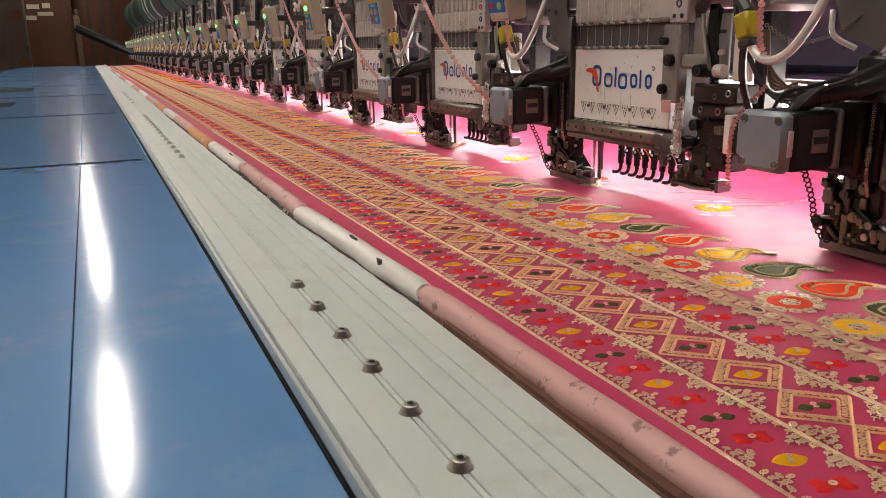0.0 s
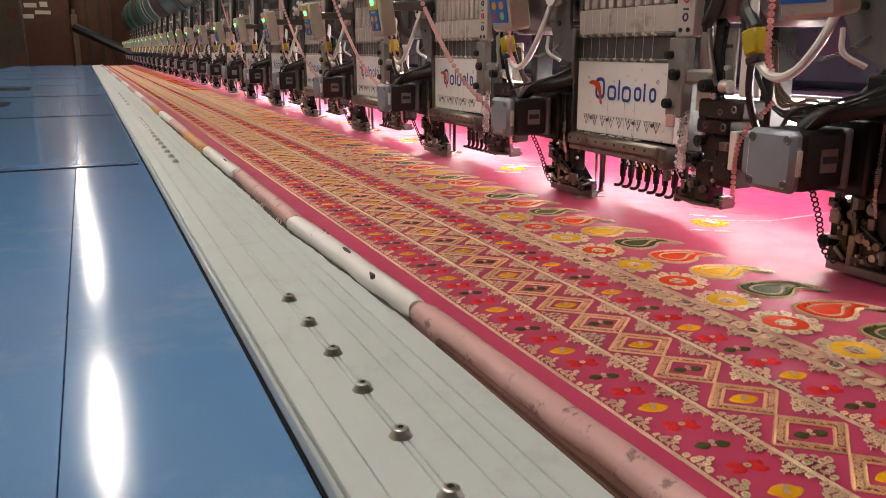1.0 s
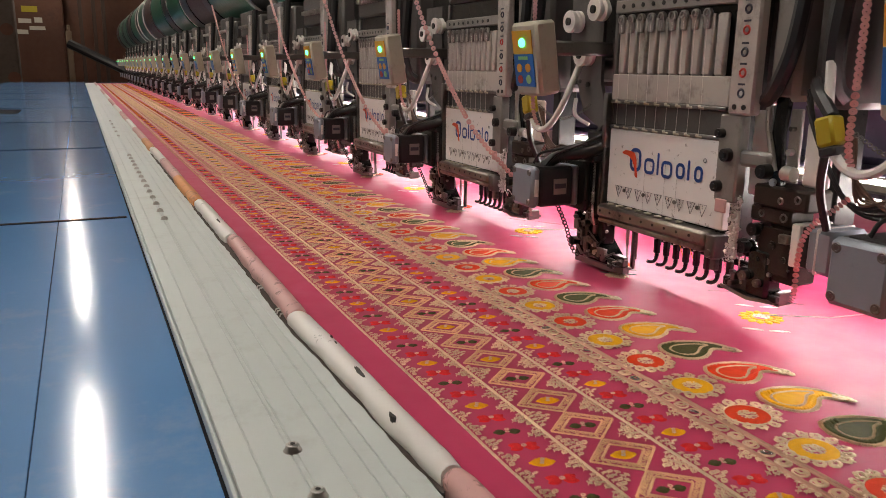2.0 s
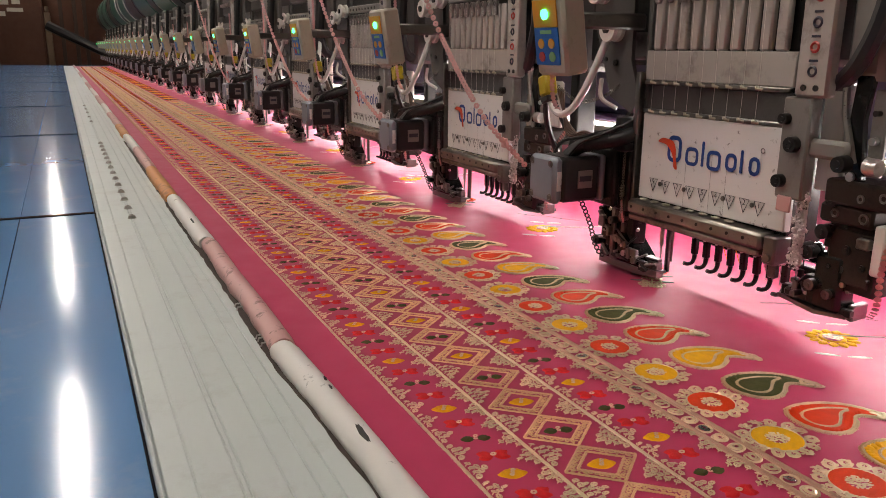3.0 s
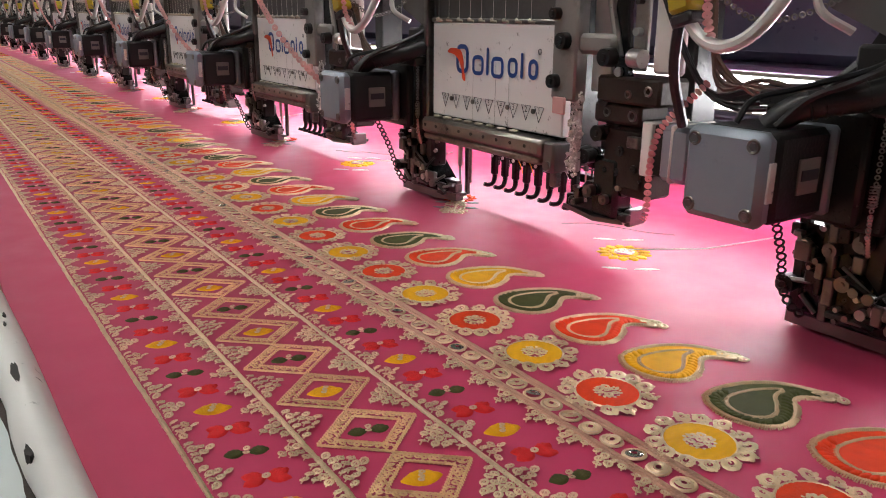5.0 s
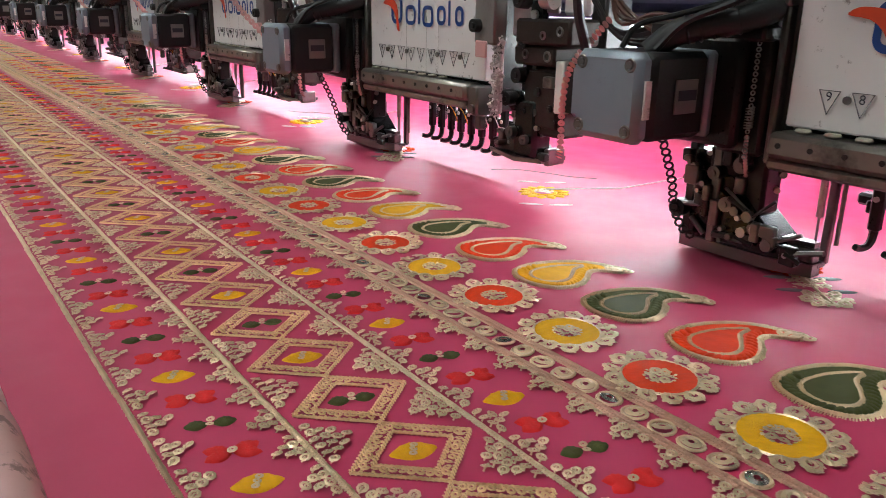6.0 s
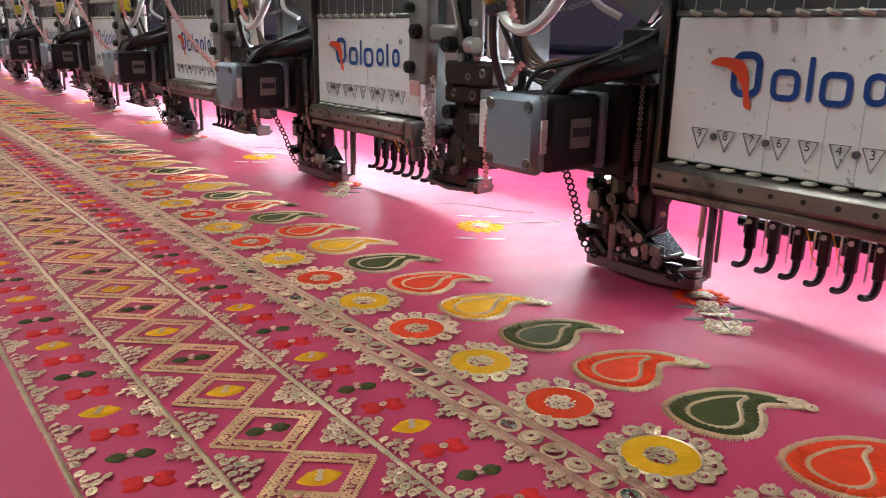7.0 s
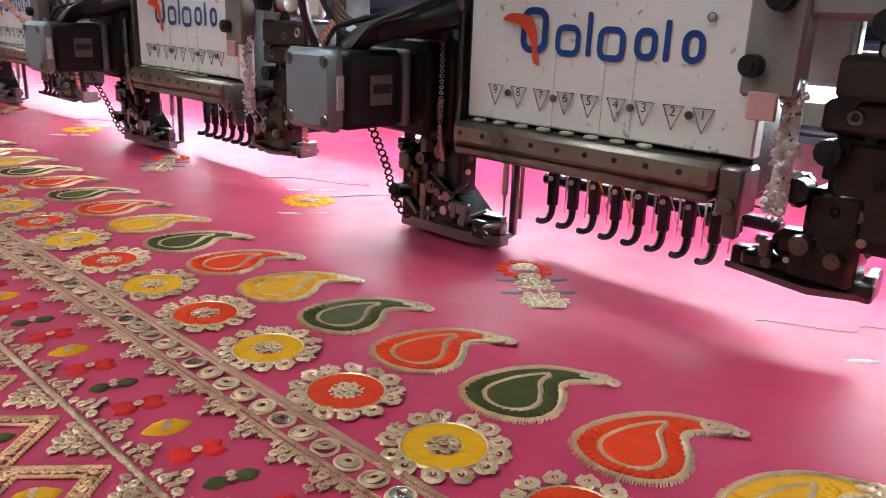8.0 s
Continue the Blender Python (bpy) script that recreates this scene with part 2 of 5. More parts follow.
# ---- mesh tools ----
class Geo:
    """Vertices and faces gathered for one mesh."""

    def __init__(self):
        self.v, self.f = [], []

    def add(self, verts, faces, convex=False):
        k = len(self.v)
        verts = [Vector(p) for p in verts]
        if convex:
            mid = sum(verts, Vector()) / len(verts)
            fixed = []
            for q in faces:
                a, b, c = verts[q[0]], verts[q[1]], verts[q[2]]
                centre = sum((verts[i] for i in q), Vector()) / len(q)
                fixed.append(q if (b - a).cross(c - a).dot(centre - mid) >= 0 else tuple(reversed(q)))
            faces = fixed
        self.v += verts
        self.f += [tuple(i + k for i in q) for q in faces]
        return self

    def box(self, x0, x1, y0, y1, z0, z1, b=0.0, m=None):
        c = Vector(((x0 + x1) / 2, (y0 + y1) / 2, (z0 + z1) / 2))
        h = [abs(x1 - x0) / 2, abs(y1 - y0) / 2, abs(z1 - z0) / 2]
        b = min(b, *[e * 0.9 for e in h])
        signs = [(i, j, k) for i in (-1, 1) for j in (-1, 1) for k in (-1, 1)]
        if b <= 0:
            vs = [Vector((i * h[0], j * h[1], k * h[2])) for i, j, k in signs]
            fs = [(0, 1, 3, 2), (4, 6, 7, 5), (0, 4, 5, 1), (2, 3, 7, 6), (0, 2, 6, 4), (1, 5, 7, 3)]
        else:
            vs, idx = [], {}
            for s in signs:
                for a in range(3):
                    idx[s, a] = len(vs)
                    vs.append(Vector([s[e] * (h[e] if e == a else h[e] - b) for e in range(3)]))
            fs = []
            for a in range(3):
                o = [e for e in range(3) if e != a]
                for sg in (-1, 1):
                    ring = []
                    for p, q in ((-1, -1), (1, -1), (1, 1), (-1, 1)):
                        s = [0, 0, 0]
                        s[a], s[o[0]], s[o[1]] = sg, p, q
                        ring.append(idx[tuple(s), a])
                    fs.append(tuple(ring))
                for p in (-1, 1):
                    for q in (-1, 1):
                        s1, s2 = [0, 0, 0], [0, 0, 0]
                        s1[a], s2[a] = -1, 1
                        s1[o[0]] = s2[o[0]] = p
                        s1[o[1]] = s2[o[1]] = q
                        s1, s2 = tuple(s1), tuple(s2)
                        fs.append((idx[s1, o[0]], idx[s2, o[0]], idx[s2, o[1]], idx[s1, o[1]]))
            for s in signs:
                fs.append((idx[s, 0], idx[s, 1], idx[s, 2]))
        k0 = len(self.v)
        self.add([v + c for v in vs], fs, True)
        if m is not None:
            for i in range(k0, len(self.v)):
                self.v[i] = m @ self.v[i]
        return self

    def tube(self, pts, r, n=8, r2=None, cap=True):
        pts = [Vector(p) for p in pts]
        k, rings = len(self.v), []
        up = None
        for i, p in enumerate(pts):
            d = (pts[min(i + 1, len(pts) - 1)] - pts[max(i - 1, 0)]).normalized()
            if up is None:
                up = Vector((0, 0, 1)) if abs(d.z) < 0.9 else Vector((1, 0, 0))
            a = d.cross(up).normalized()
            up = a.cross(d)
            rr = r if r2 is None else r + (r2 - r) * i / max(1, len(pts) - 1)
            for j in range(n):
                t = 2 * math.pi * j / n
                self.v.append(p + (a * math.cos(t) + up * math.sin(t)) * rr)
        for i in range(len(pts) - 1):
            for j in range(n):
                j2 = (j + 1) % n
                self.f.append((k + i * n + j, k + i * n + j2, k + (i + 1) * n + j2, k + (i + 1) * n + j))
        if cap:
            self.f.append(tuple(k + j for j in reversed(range(n))))
            self.f.append(tuple(k + (len(pts) - 1) * n + j for j in range(n)))
        return self

    def ring(self, c, normal, R, r, n=10, m=5):
        """A torus."""
        c, w = Vector(c), Vector(normal).normalized()
        a = w.orthogonal().normalized()
        b = w.cross(a)
        k = len(self.v)
        for i in range(n):
            t = 2 * math.pi * i / n
            d = a * math.cos(t) + b * math.sin(t)
            for j in range(m):
                s = 2 * math.pi * j / m
                self.v.append(c + d * (R + r * math.cos(s)) + w * r * math.sin(s))
        for i in range(n):
            for j in range(m):
                self.f.append((k + i * m + j, k + ((i + 1) % n) * m + j, k + ((i + 1) % n) * m + (j + 1) % m, k + i * m + (j + 1) % m))
        return self

    def disc(self, c, normal, r, hole=0.0, n=10, dome=0.0):
        """A thin cupped disc, with or without a hole."""
        c, w = Vector(c), Vector(normal).normalized()
        a = w.orthogonal().normalized()
        b = w.cross(a)
        rim = [c + (a * math.cos(2 * math.pi * i / n) + b * math.sin(2 * math.pi * i / n)) * r for i in range(n)]
        k = len(self.v)
        self.v += rim
        if hole:
            self.v += [c + w * dome + (p - c) * (hole / r) for p in rim]
            self.f += [(k + i, k + (i + 1) % n, k + n + (i + 1) % n, k + n + i) for i in range(n)]
        else:
            self.v.append(c + w * dome)
            self.f += [(k + i, k + (i + 1) % n, k + n) for i in range(n)]
        return self

    def prism(self, poly, lo, hi, m=None, top_inset=None):
        """A slab from a flat outline (2D, counter-clockwise), from lo to hi."""
        n, k = len(poly), len(self.v)
        vs = [Vector((x, y, lo)) for x, y in poly] + [Vector((x, y, hi)) for x, y in poly]
        fs = [tuple(reversed(range(n))), tuple(range(n, 2 * n))] + [(i, (i + 1) % n, n + (i + 1) % n, n + i) for i in range(n)]
        self.v += [m @ p for p in vs] if m is not None else vs
        self.f += [tuple(i + k for i in q) for q in fs]
        return self

    def join(self, other, m=None):
        k = len(self.v)
        self.v += [m @ p for p in other.v] if m is not None else list(other.v)
        self.f += [tuple(i + k for i in q) for q in other.f]
        return self

    def moved(self, m):
        self.v = [m @ p for p in self.v]
        return self

    def mesh(self, name, mat, offset=(0, 0, 0), angle=40):
        me = bpy.data.meshes.new(name)
        o = Vector(offset)
        me.from_pydata([tuple(p - o) for p in self.v], [], self.f)
        me.materials.append(mat)
        me.shade_smooth()
        me.set_sharp_from_angle(angle=radians(angle))
        me.update()
        return me


ORIGIN = {}


def thing(name, place, label, category, group="", kind=""):
    ob = new(name)
    ob.empty_display_size = 0.05
    ob.location = place
    ORIGIN[ob.name] = Vector(place)
    return tagged(ob, label, category, group, kind)


def part(name, geo, mat, parent, label="", kind=""):
    """One mesh under a thing or part; the geometry is given in the world's axes of the thing as first built."""
    o = ORIGIN[parent.name]
    ob = new(name, geo.mesh(name, mat, o))
    ob.parent = parent
    ORIGIN[ob.name] = o
    return tagged(ob, label, kind=kind)


def single(name, geo, mat, label, category, group="", kind="", place=(0, 0, 0)):
    ob = new(name, geo.mesh(name, mat, place))
    ob.location = place
    ORIGIN[ob.name] = Vector(place)
    return tagged(ob, label, category, group, kind)


def smooth_line(pts, steps=6):
    """A soft curve through the points."""
    pts = [Vector(p) for p in pts]
    ext = [pts[0] * 2 - pts[1]] + pts + [pts[-1] * 2 - pts[-2]]
    out = []
    for i in range(1, len(ext) - 2):
        a, b, c, d = ext[i - 1:i + 3]
        for s in range(steps):
            t = s / steps
            out.append(0.5 * (2 * b + (c - a) * t + (2 * a - 5 * b + 4 * c - d) * t * t + (3 * b - a - 3 * c + d) * t ** 3))
    return out + [pts[-1]]


def closed_line(pts, steps=4):
    n, out = len(pts), []
    for i in range(n):
        a, b, c, d = (Vector(pts[(i + j) % n]) for j in (-1, 0, 1, 2))
        for s in range(steps):
            t = s / steps
            out.append(0.5 * (2 * b + (c - a) * t + (2 * a - 5 * b + 4 * c - d) * t * t + (3 * b - a - 3 * c + d) * t ** 3))
    return out


rnd = random.Random(7)

# ---- the hall ----
FLOOR = -0.82
X0, X1, Y0, Y1, TOP = -3.2, 3.4, -3.0, 13.0, 2.5
single("floor", Geo().box(X0, X1, Y0, Y1, FLOOR - 0.1, FLOOR), CONCRETE, "worn grey concrete workshop floor", "floor", kind="structure")
single("ceiling", Geo().box(X0, X1, Y0, Y1, TOP, TOP + 0.1), PLASTER, "grimy plaster workshop ceiling", "ceiling", kind="structure")
single("wall_north", Geo().box(X0 - 0.1, X1 + 0.1, Y1, Y1 + 0.12, FLOOR, TOP), RUSTWALL, "rust brown far wall of the workshop", "wall", kind="structure")
single("wall_south", Geo().box(X0 - 0.1, X1 + 0.1, Y0 - 0.12, Y0, FLOOR, TOP), PLASTER, "grimy plaster workshop wall", "wall", kind="structure")
single("wall_east", Geo().box(X1, X1 + 0.12, Y0, Y1, FLOOR, TOP), PLASTER, "grimy plaster workshop wall", "wall", kind="structure")
single("wall_west", Geo().box(X0 - 0.12, X0, Y0, Y1, FLOOR, TOP), PLASTER, "grimy plaster workshop wall", "wall", kind="structure")


def ceiling_tube(x, y, z, length):
    t = thing("ceiling_tube_light", (x, y, z), "white fluorescent ceiling tube light, in a set with added fill tubes", "lamp", "ceiling tube lights")
    part("tube", Geo().tube([(x, y - length / 2, z), (x, y + length / 2, z)], 0.019, 10), ROOMTUBE, t, "glowing white tube")
    part("batten", Geo().box(x - 0.03, x + 0.03, y - length / 2 - 0.03, y + length / 2 + 0.03, z + 0.028, z + 0.075, 0.006), WHITE, t)
    for s in (-1, 1):
        part("end_cap", Geo().box(x - 0.02, x + 0.02, y + s * (length / 2 + 0.012) - 0.012, y + s * (length / 2 + 0.012) + 0.012, z - 0.022, z + 0.03, 0.004), WHITE, t)
        part("hanger", Geo().tube([(x, y + s * length * 0.35, z + 0.07), (x, y + s * length * 0.35, TOP)], 0.004, 6), DARKSTEEL, t)


# First three mirror in the table; last three are unseen, added for fill.
for x, y in ((-0.17, 4.4), (-0.20, 8.4), (-0.28, 12.0), (-0.2, 0.4), (-1.9, 2.0), (-1.9, 6.5)):
    ceiling_tube(x, y, 2.0, 1.5)

# far end: panelled cupboards, papers, posts and a slanting bar
cup = thing("wall_cupboard", (-1.2, Y1 - 0.25, FLOOR), "rust brown metal cupboard against the far wall", "cupboard")
part("body", Geo().box(-1.65, -0.18, Y1 - 0.5, Y1, FLOOR, 1.5, 0.01), RUSTWALL, cup)
for a, b in ((-1.63, -0.93), (-0.9, -0.2)):
    part("door", Geo().box(a, b, Y1 - 0.52, Y1 - 0.5, FLOOR + 0.1, 1.45, 0.008), RUSTWALL, cup, "brown door panel")
for x, z, w, h in ((-0.75, 0.75, 0.16, 0.06), (-0.62, 0.66, 0.2, 0.05), (-0.78, 0.6, 0.14, 0.06), (-0.55, 0.76, 0.1, 0.07)):
    single("pinned_note", Geo().box(x, x + w, Y1 - 0.524, Y1 - 0.522, z, z + h), PAPER, "curling paper note pinned on a brown cupboard", "paper", "pinned notes")
single("yellow_sticker", Geo().box(-0.7, -0.5, Y1 - 0.524, Y1 - 0.522, 0.9, 0.98), YELLOWPLASTIC, "small yellow warning sticker on a brown cupboard", "sticker")
pil = single("grey_pillar", Geo().box(-1.9, -0.735, Y1 - 1.6, Y1 - 1.2, FLOOR, TOP, 0.02), PILLAR, "stained grey concrete pillar", "pillar", kind="structure")
for x, z in ((-0.83, 0.62), (-0.80, 0.02)):
    part("round_mark", Geo().tube([(x, Y1 - 1.6, z), (x, Y1 - 1.606, z)], 0.075, 20), RUSTWALL, pil, "dark brown round mark")
single("short_post", Geo().box(-0.17, -0.09, Y1 - 0.62, Y1 - 0.56, FLOOR, 0.66, 0.012).box(-0.155, -0.105, Y1 - 0.61, Y1 - 0.57, 0.66, 0.74, 0.012), TANPAINT, "grubby tan post by the far wall", "post")
for x in (0.02, 0.2, 0.33):
    single("wooden_post", Geo().box(x, x + 0.05, Y1 - 0.4, Y1 - 0.34, FLOOR, TOP, 0.006), DARKWOOD, "dark wooden post by the far wall", "post", "posts by the far wall")
single("slanting_bar", Geo().tube([(-0.13, 11.4, 0.46), (0.75, 11.0, 0.0), (0.9, 10.9, FLOOR)], 0.06, 8), DRUMBLACK, "dark slanting metal bar at the machine's end", "rail")

# ---- the blue table ----
table = thing("work_table", (0, 4.5, FLOOR), "long blue laminate table top along the embroidery machine", "table")
seams = [-1.4, 0.968, 2.01, 3.05, 4.09, 5.13, 6.17, 7.21, 8.25, 9.9]
g = 0.0002
for a, b in zip(seams, seams[1:]):
    part("panel", Geo().box(-0.0885 + g, 1.26, a + g, b - g, -0.028, -0.003, 0.0004), BLUETABLE, table)
    part("panel", Geo().box(-0.78, -0.0885 - g, a + g, b - g, -0.028, -0.003, 0.0004), BLUETABLE, table)
    part("joint_strip", Geo().box(-0.78, 0.0, b - 0.005, b + 0.005, -0.0029, -0.0018, 0.0004), DARKGAP, table, "dark joint between two table panels")
part("underframe", Geo().box(-0.74, 1.22, -1.35, 9.85, -0.09, -0.029), GREY, table)
for x in (-0.68, 1.14):
    for y in (-1.2, 2.2, 5.6, 9.6):
        part("leg", Geo().box(x - 0.03, x + 0.03, y - 0.03, y + 0.03, FLOOR, -0.09, 0.004), GREY, table)
for y, w in ((2.62, 0.22), (3.78, 0.34)):
    part("cut_out", Geo().box(-0.58, -0.300, y - w / 2, y + w / 2, -0.0029, -0.0017, 0.0004), DARKGAP, table, "dark slot in the blue table")

# ---- the machine's beam, work lights and drum ----
beam = thing("machine_beam", (0.72, END / 2, FLOOR), "long dusky blue steel beam carrying the sewing heads", "machine frame")
part("beam", Geo().box(0.625, 0.86, -1.65, END + 0.5, 0.1275, 0.34, 0.008), BEAM, beam)
part("lower_flange", Geo().box(0.600, 0.665, -1.65, END + 0.5, 0.1215, 0.1270, 0.001), BEAM, beam)

for y in (-1.6, END + 0.4):
    part("stand", Geo().box(0.81, 0.9, y, y + 0.08, FLOOR, 0.3, 0.006), BEAM, beam)

drum = thing("drum_cover", (0.62, END / 2, 0.34), "row of dark green and white painted drum covers", "machine cover")
DR, DC = 0.20, Vector((0.615, 0, 0.555))
y, kinds = -0.6, [(DRUMGREEN, 0.50), (DRUMWHITE, 0.05), (DRUMBLACK, 0.22), (DRUMWHITE, 0.04), (DRUMGREEN, 0.62), (DRUMBLACK, 0.12), (DRUMBROWN, 0.42), (DRUMBLACK, 0.2), (DRUMWHITE, 0.06)]
i = 0
while y < END + 0.3:
    m, w = kinds[i % len(kinds)]
    part("drum_band", Geo().tube([(DC.x, y + 0.004, DC.z), (DC.x, y + 0.02, DC.z), (DC.x, y + w - 0.02, DC.z), (DC.x, y + w, DC.z)], DR if i % 2 else DR * 1.02, 36), m, drum)
    y += w
    i += 1
part("drum_foot", Geo().box(0.66, 0.82, -0.55, END + 0.2, 0.34, 0.42, 0.004), GREY, drum)

for k in range(HEADS + 1):
    y = k * PITCH - 0.2
    t = thing("work_light", (0.6, y, 0.1), "slim white tube work light under the machine beam", "lamp", "work lights under the beam")
    part("tube", Geo().tube([(0.607, y - 0.185, 0.0955), (0.607, y + 0.185, 0.0955)], 0.0048, 8), TUBEGLOW, t, "glowing white tube")
    # Upper bright line, drawn as a second, thinner glowing tube.
    part("tube", Geo().tube([(0.612, y - 0.185, 0.1150), (0.612, y + 0.185, 0.1150)], 0.0026, 8), TUBEGLOW, t, "glowing white tube")
    for e in (-0.19, 0.19):
        part("end_holder", Geo().box(0.602, 0.618, y + e - 0.006, y + e + 0.006, 0.0895, 0.1213, 0.001), WHITE, t)

# ---- one sewing head ----
NP = 0.0146           # needle pitch
FACE = 0.445          # front plane of the needle case


def on_face(x):
    """Flat shapes (across to the right, up) onto a plane that faces the operator."""
    return Matrix(((0, 0, -1, x), (-1, 0, 0, 0), (0, 1, 0, 0), (0, 0, 0, 1)))


def text_geo(body, size):
    cu = bpy.data.curves.new("text", "FONT")
    cu.body, cu.size, cu.align_x, cu.align_y = body, size, "CENTER", "CENTER"
    ob = bpy.data.objects.new("text", cu)
    me = bpy.data.meshes.new_from_object(ob)
    geo = Geo()
    geo.v = [v.co.copy() for v in me.vertices]
    geo.f = [tuple(p.vertices) for p in me.polygons]
    bpy.data.objects.remove(ob)
    bpy.data.curves.remove(cu)
    bpy.data.meshes.remove(me)
    return geo


def bolt(geo, x, y, z, r=0.003, d=0.003):
    """A socket screw that faces the operator."""
    geo.tube([(x, y, z), (x - d, y, z)], r, 10)
    geo.tube([(x - d, y, z), (x - d * 1.15, y, z)], r * 0.55, 6)
    return geo


def rounded(x0, x1, y0, y1, r, n=4):
    out = []
    for cx, cy, a in ((x1 - r, y0 + r, -90), (x1 - r, y1 - r, 0), (x0 + r, y1 - r, 90), (x0 + r, y0 + r, 180)):
        for i in range(n + 1):
            t = radians(a + 90 * i / n)
            out.append((cx + r * math.cos(t), cy + r * math.sin(t)))
    return out


def chain(geo, pts, step, R, r, turn=True):
    """Small rings strung along a line."""
    line = smooth_line(pts, 24)
    acc, last, i = 0.0, line[0], 0
    for p in line[1:]:
        acc += (p - last).length
        if acc >= step:
            acc = 0.0
            d = (p - last).normalized()
            side = Vector((-1, -0.7, 0.2)) if not turn or i % 2 == 0 else Vector((-0.6, -1, 0.1))
            geo.ring(p, side - d * side.dot(d), R, r, 9, 4)
            i += 1
        last = p
    return geo


def strip(geo, pts, step, r, tilt=0.35):
    """A band of overlapping sequins strung along a line."""
    line = smooth_line(pts, 24)
    acc, last, i = 0.0, line[0], 0
    for p in line[1:]:
        acc += (p - last).length
        if acc >= step:
            acc = 0.0
            d = (p - last).normalized()
            n = Vector((-1, -0.8, 0.15))
            n = (n - d * n.dot(d)).normalized() + d * tilt
            geo.disc(p, n, r, r * 0.18, 10, r * 0.2)
            geo.disc(p + n.normalized() * -0.0002, -n, r, r * 0.18, 10, 0)
            i += 1
        last = p
    return geo


def sewing_head():
    h = thing("embroidery_head", (0.52, 0, 0.05), "grey and white nine-needle embroidery machine head", "sewing machine head", "embroidery heads")
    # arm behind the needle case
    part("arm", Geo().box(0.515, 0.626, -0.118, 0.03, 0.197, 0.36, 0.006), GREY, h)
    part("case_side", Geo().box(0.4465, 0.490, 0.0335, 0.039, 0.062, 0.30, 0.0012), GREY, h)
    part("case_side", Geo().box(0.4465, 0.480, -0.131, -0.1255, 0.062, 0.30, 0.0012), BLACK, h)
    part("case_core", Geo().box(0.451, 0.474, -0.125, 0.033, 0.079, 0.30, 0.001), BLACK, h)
    # white sheet with print
    pl = part("front_panel", Geo().box(0.4425, 0.4505, -0.1325, 0.0310, 0.0795, 0.1550, 0.001), PANEL, h, "white front panel with blue and orange print")
    M = on_face(0.4420)
    def hoop(s0, s1, z0, z1, w, r):
        """A rounded hoop printed on the panel."""
        a, b = rounded(s0, s1, z0, z1, r, 6), rounded(s0 + w, s1 - w, z0 + w, z1 - w, max(0.0006, r - w), 6)
        n, geo = len(a), Geo()
        geo.add([M @ Vector((x, z, 0.0001)) for x, z in a + b], [(q, (q + 1) % n, n + (q + 1) % n, n + q) for q in range(n)])
        return geo

    part("blue_mark", hoop(0.0042, 0.0212, 0.1160, 0.1386, 0.0036, 0.0065), BLUEINK, pl, "blue printed hoop")
    for s0, s1, z0, z1 in ((0.0262, 0.0412, 0.1158, 0.1310), (0.0508, 0.0660, 0.1150, 0.1310), (0.0708, 0.0826, 0.1168, 0.1312), (0.0946, 0.1054, 0.1168, 0.1312)):
        part("blue_mark", hoop(s0, s1, z0, z1, 0.0030, 0.0052), BLUEINK, pl)
    for s0, s1, z0, z1 in ((0.0445, 0.0473, 0.1165, 0.1372), (0.0858, 0.0886, 0.1168, 0.1350)):
        part("blue_mark", Geo().prism(rounded(s0, s1, z0, z1, 0.0012), 0, 0.0001, M), BLUEINK, pl)
    blob = closed_line([(-0.0082, 0.1318, 0), (-0.004, 0.1350, 0), (0.003, 0.1352, 0), (0.0105, 0.1335, 0), (0.0142, 0.1270, 0), (0.0150, 0.1190, 0), (0.0172, 0.1105, 0), (0.0130, 0.1118, 0), (0.0120, 0.1180, 0), (0.0085, 0.1250, 0), (0.002, 0.1300, 0)], 3)
    part("orange_mark", Geo().prism([(p.x, p.y) for p in reversed(blob)], 0.0001, 0.0002, M), ORANGEINK, pl, "curved orange printed shape")
    for s0 in (0.027, 0.0560, 0.0725):
        part("panel_seam", Geo().box(0.44235, 0.44245, -s0 - 0.0001, -s0 + 0.0001, 0.0800, 0.1300), LABELGREY, pl)
    part("trade_dot", Geo().ring((0.4417, -0.1068, 0.1368), (1, 0, 0), 0.0018, 0.0003, 12, 4), DARKINK, pl)
    for i, s in enumerate((-0.0107, 0.0049, 0.0197, 0.0348, 0.0490, 0.0642, 0.0793, 0.0939, 0.1085)):
        outer = [(s - 0.0052, 0.0985), (s + 0.0052, 0.0985), (s, 0.0873)]
        inner = [(s + (a - s) * 0.925, 0.0948 + (b - 0.0948) * 0.925) for a, b in outer]
        tri = Geo()
        for j in range(3):
            tri.prism(list(reversed([outer[j], outer[(j + 1) % 3], inner[(j + 1) % 3], inner[j]])), 0, 0.0004, M)
        part("number_triangle", tri, DARKINK, pl)
        part("number", text_geo(str(9 - i), 0.0062).moved(M @ Matrix.Translation((s, 0.0955, 0.0004))), DARKINK, pl)
    for y in (0.0021, -0.0276, -0.0720, -0.1018):
        part("panel_screw", bolt(Geo(), 0.4425, y, 0.0948, 0.0019, 0.0012), DARKSTEEL, pl)
    # grey thread band and guides
    part("thread_band", Geo().box(0.4478, 0.4508, -0.1245, 0.0335, 0.1553, 0.1795, 0.0006), GREY, h, "dark grey thread guide band")
    for z in (0.1570, 0.1818):
        bar = Geo().box(0.4425, 0.4475, -0.1235, 0.0335, z - 0.002, z + 0.0015, 0.0008)
        part("guide_bar", bar, DARKSTEEL, h)
        for i in range(9):
            y = 0.0205 - NP * i
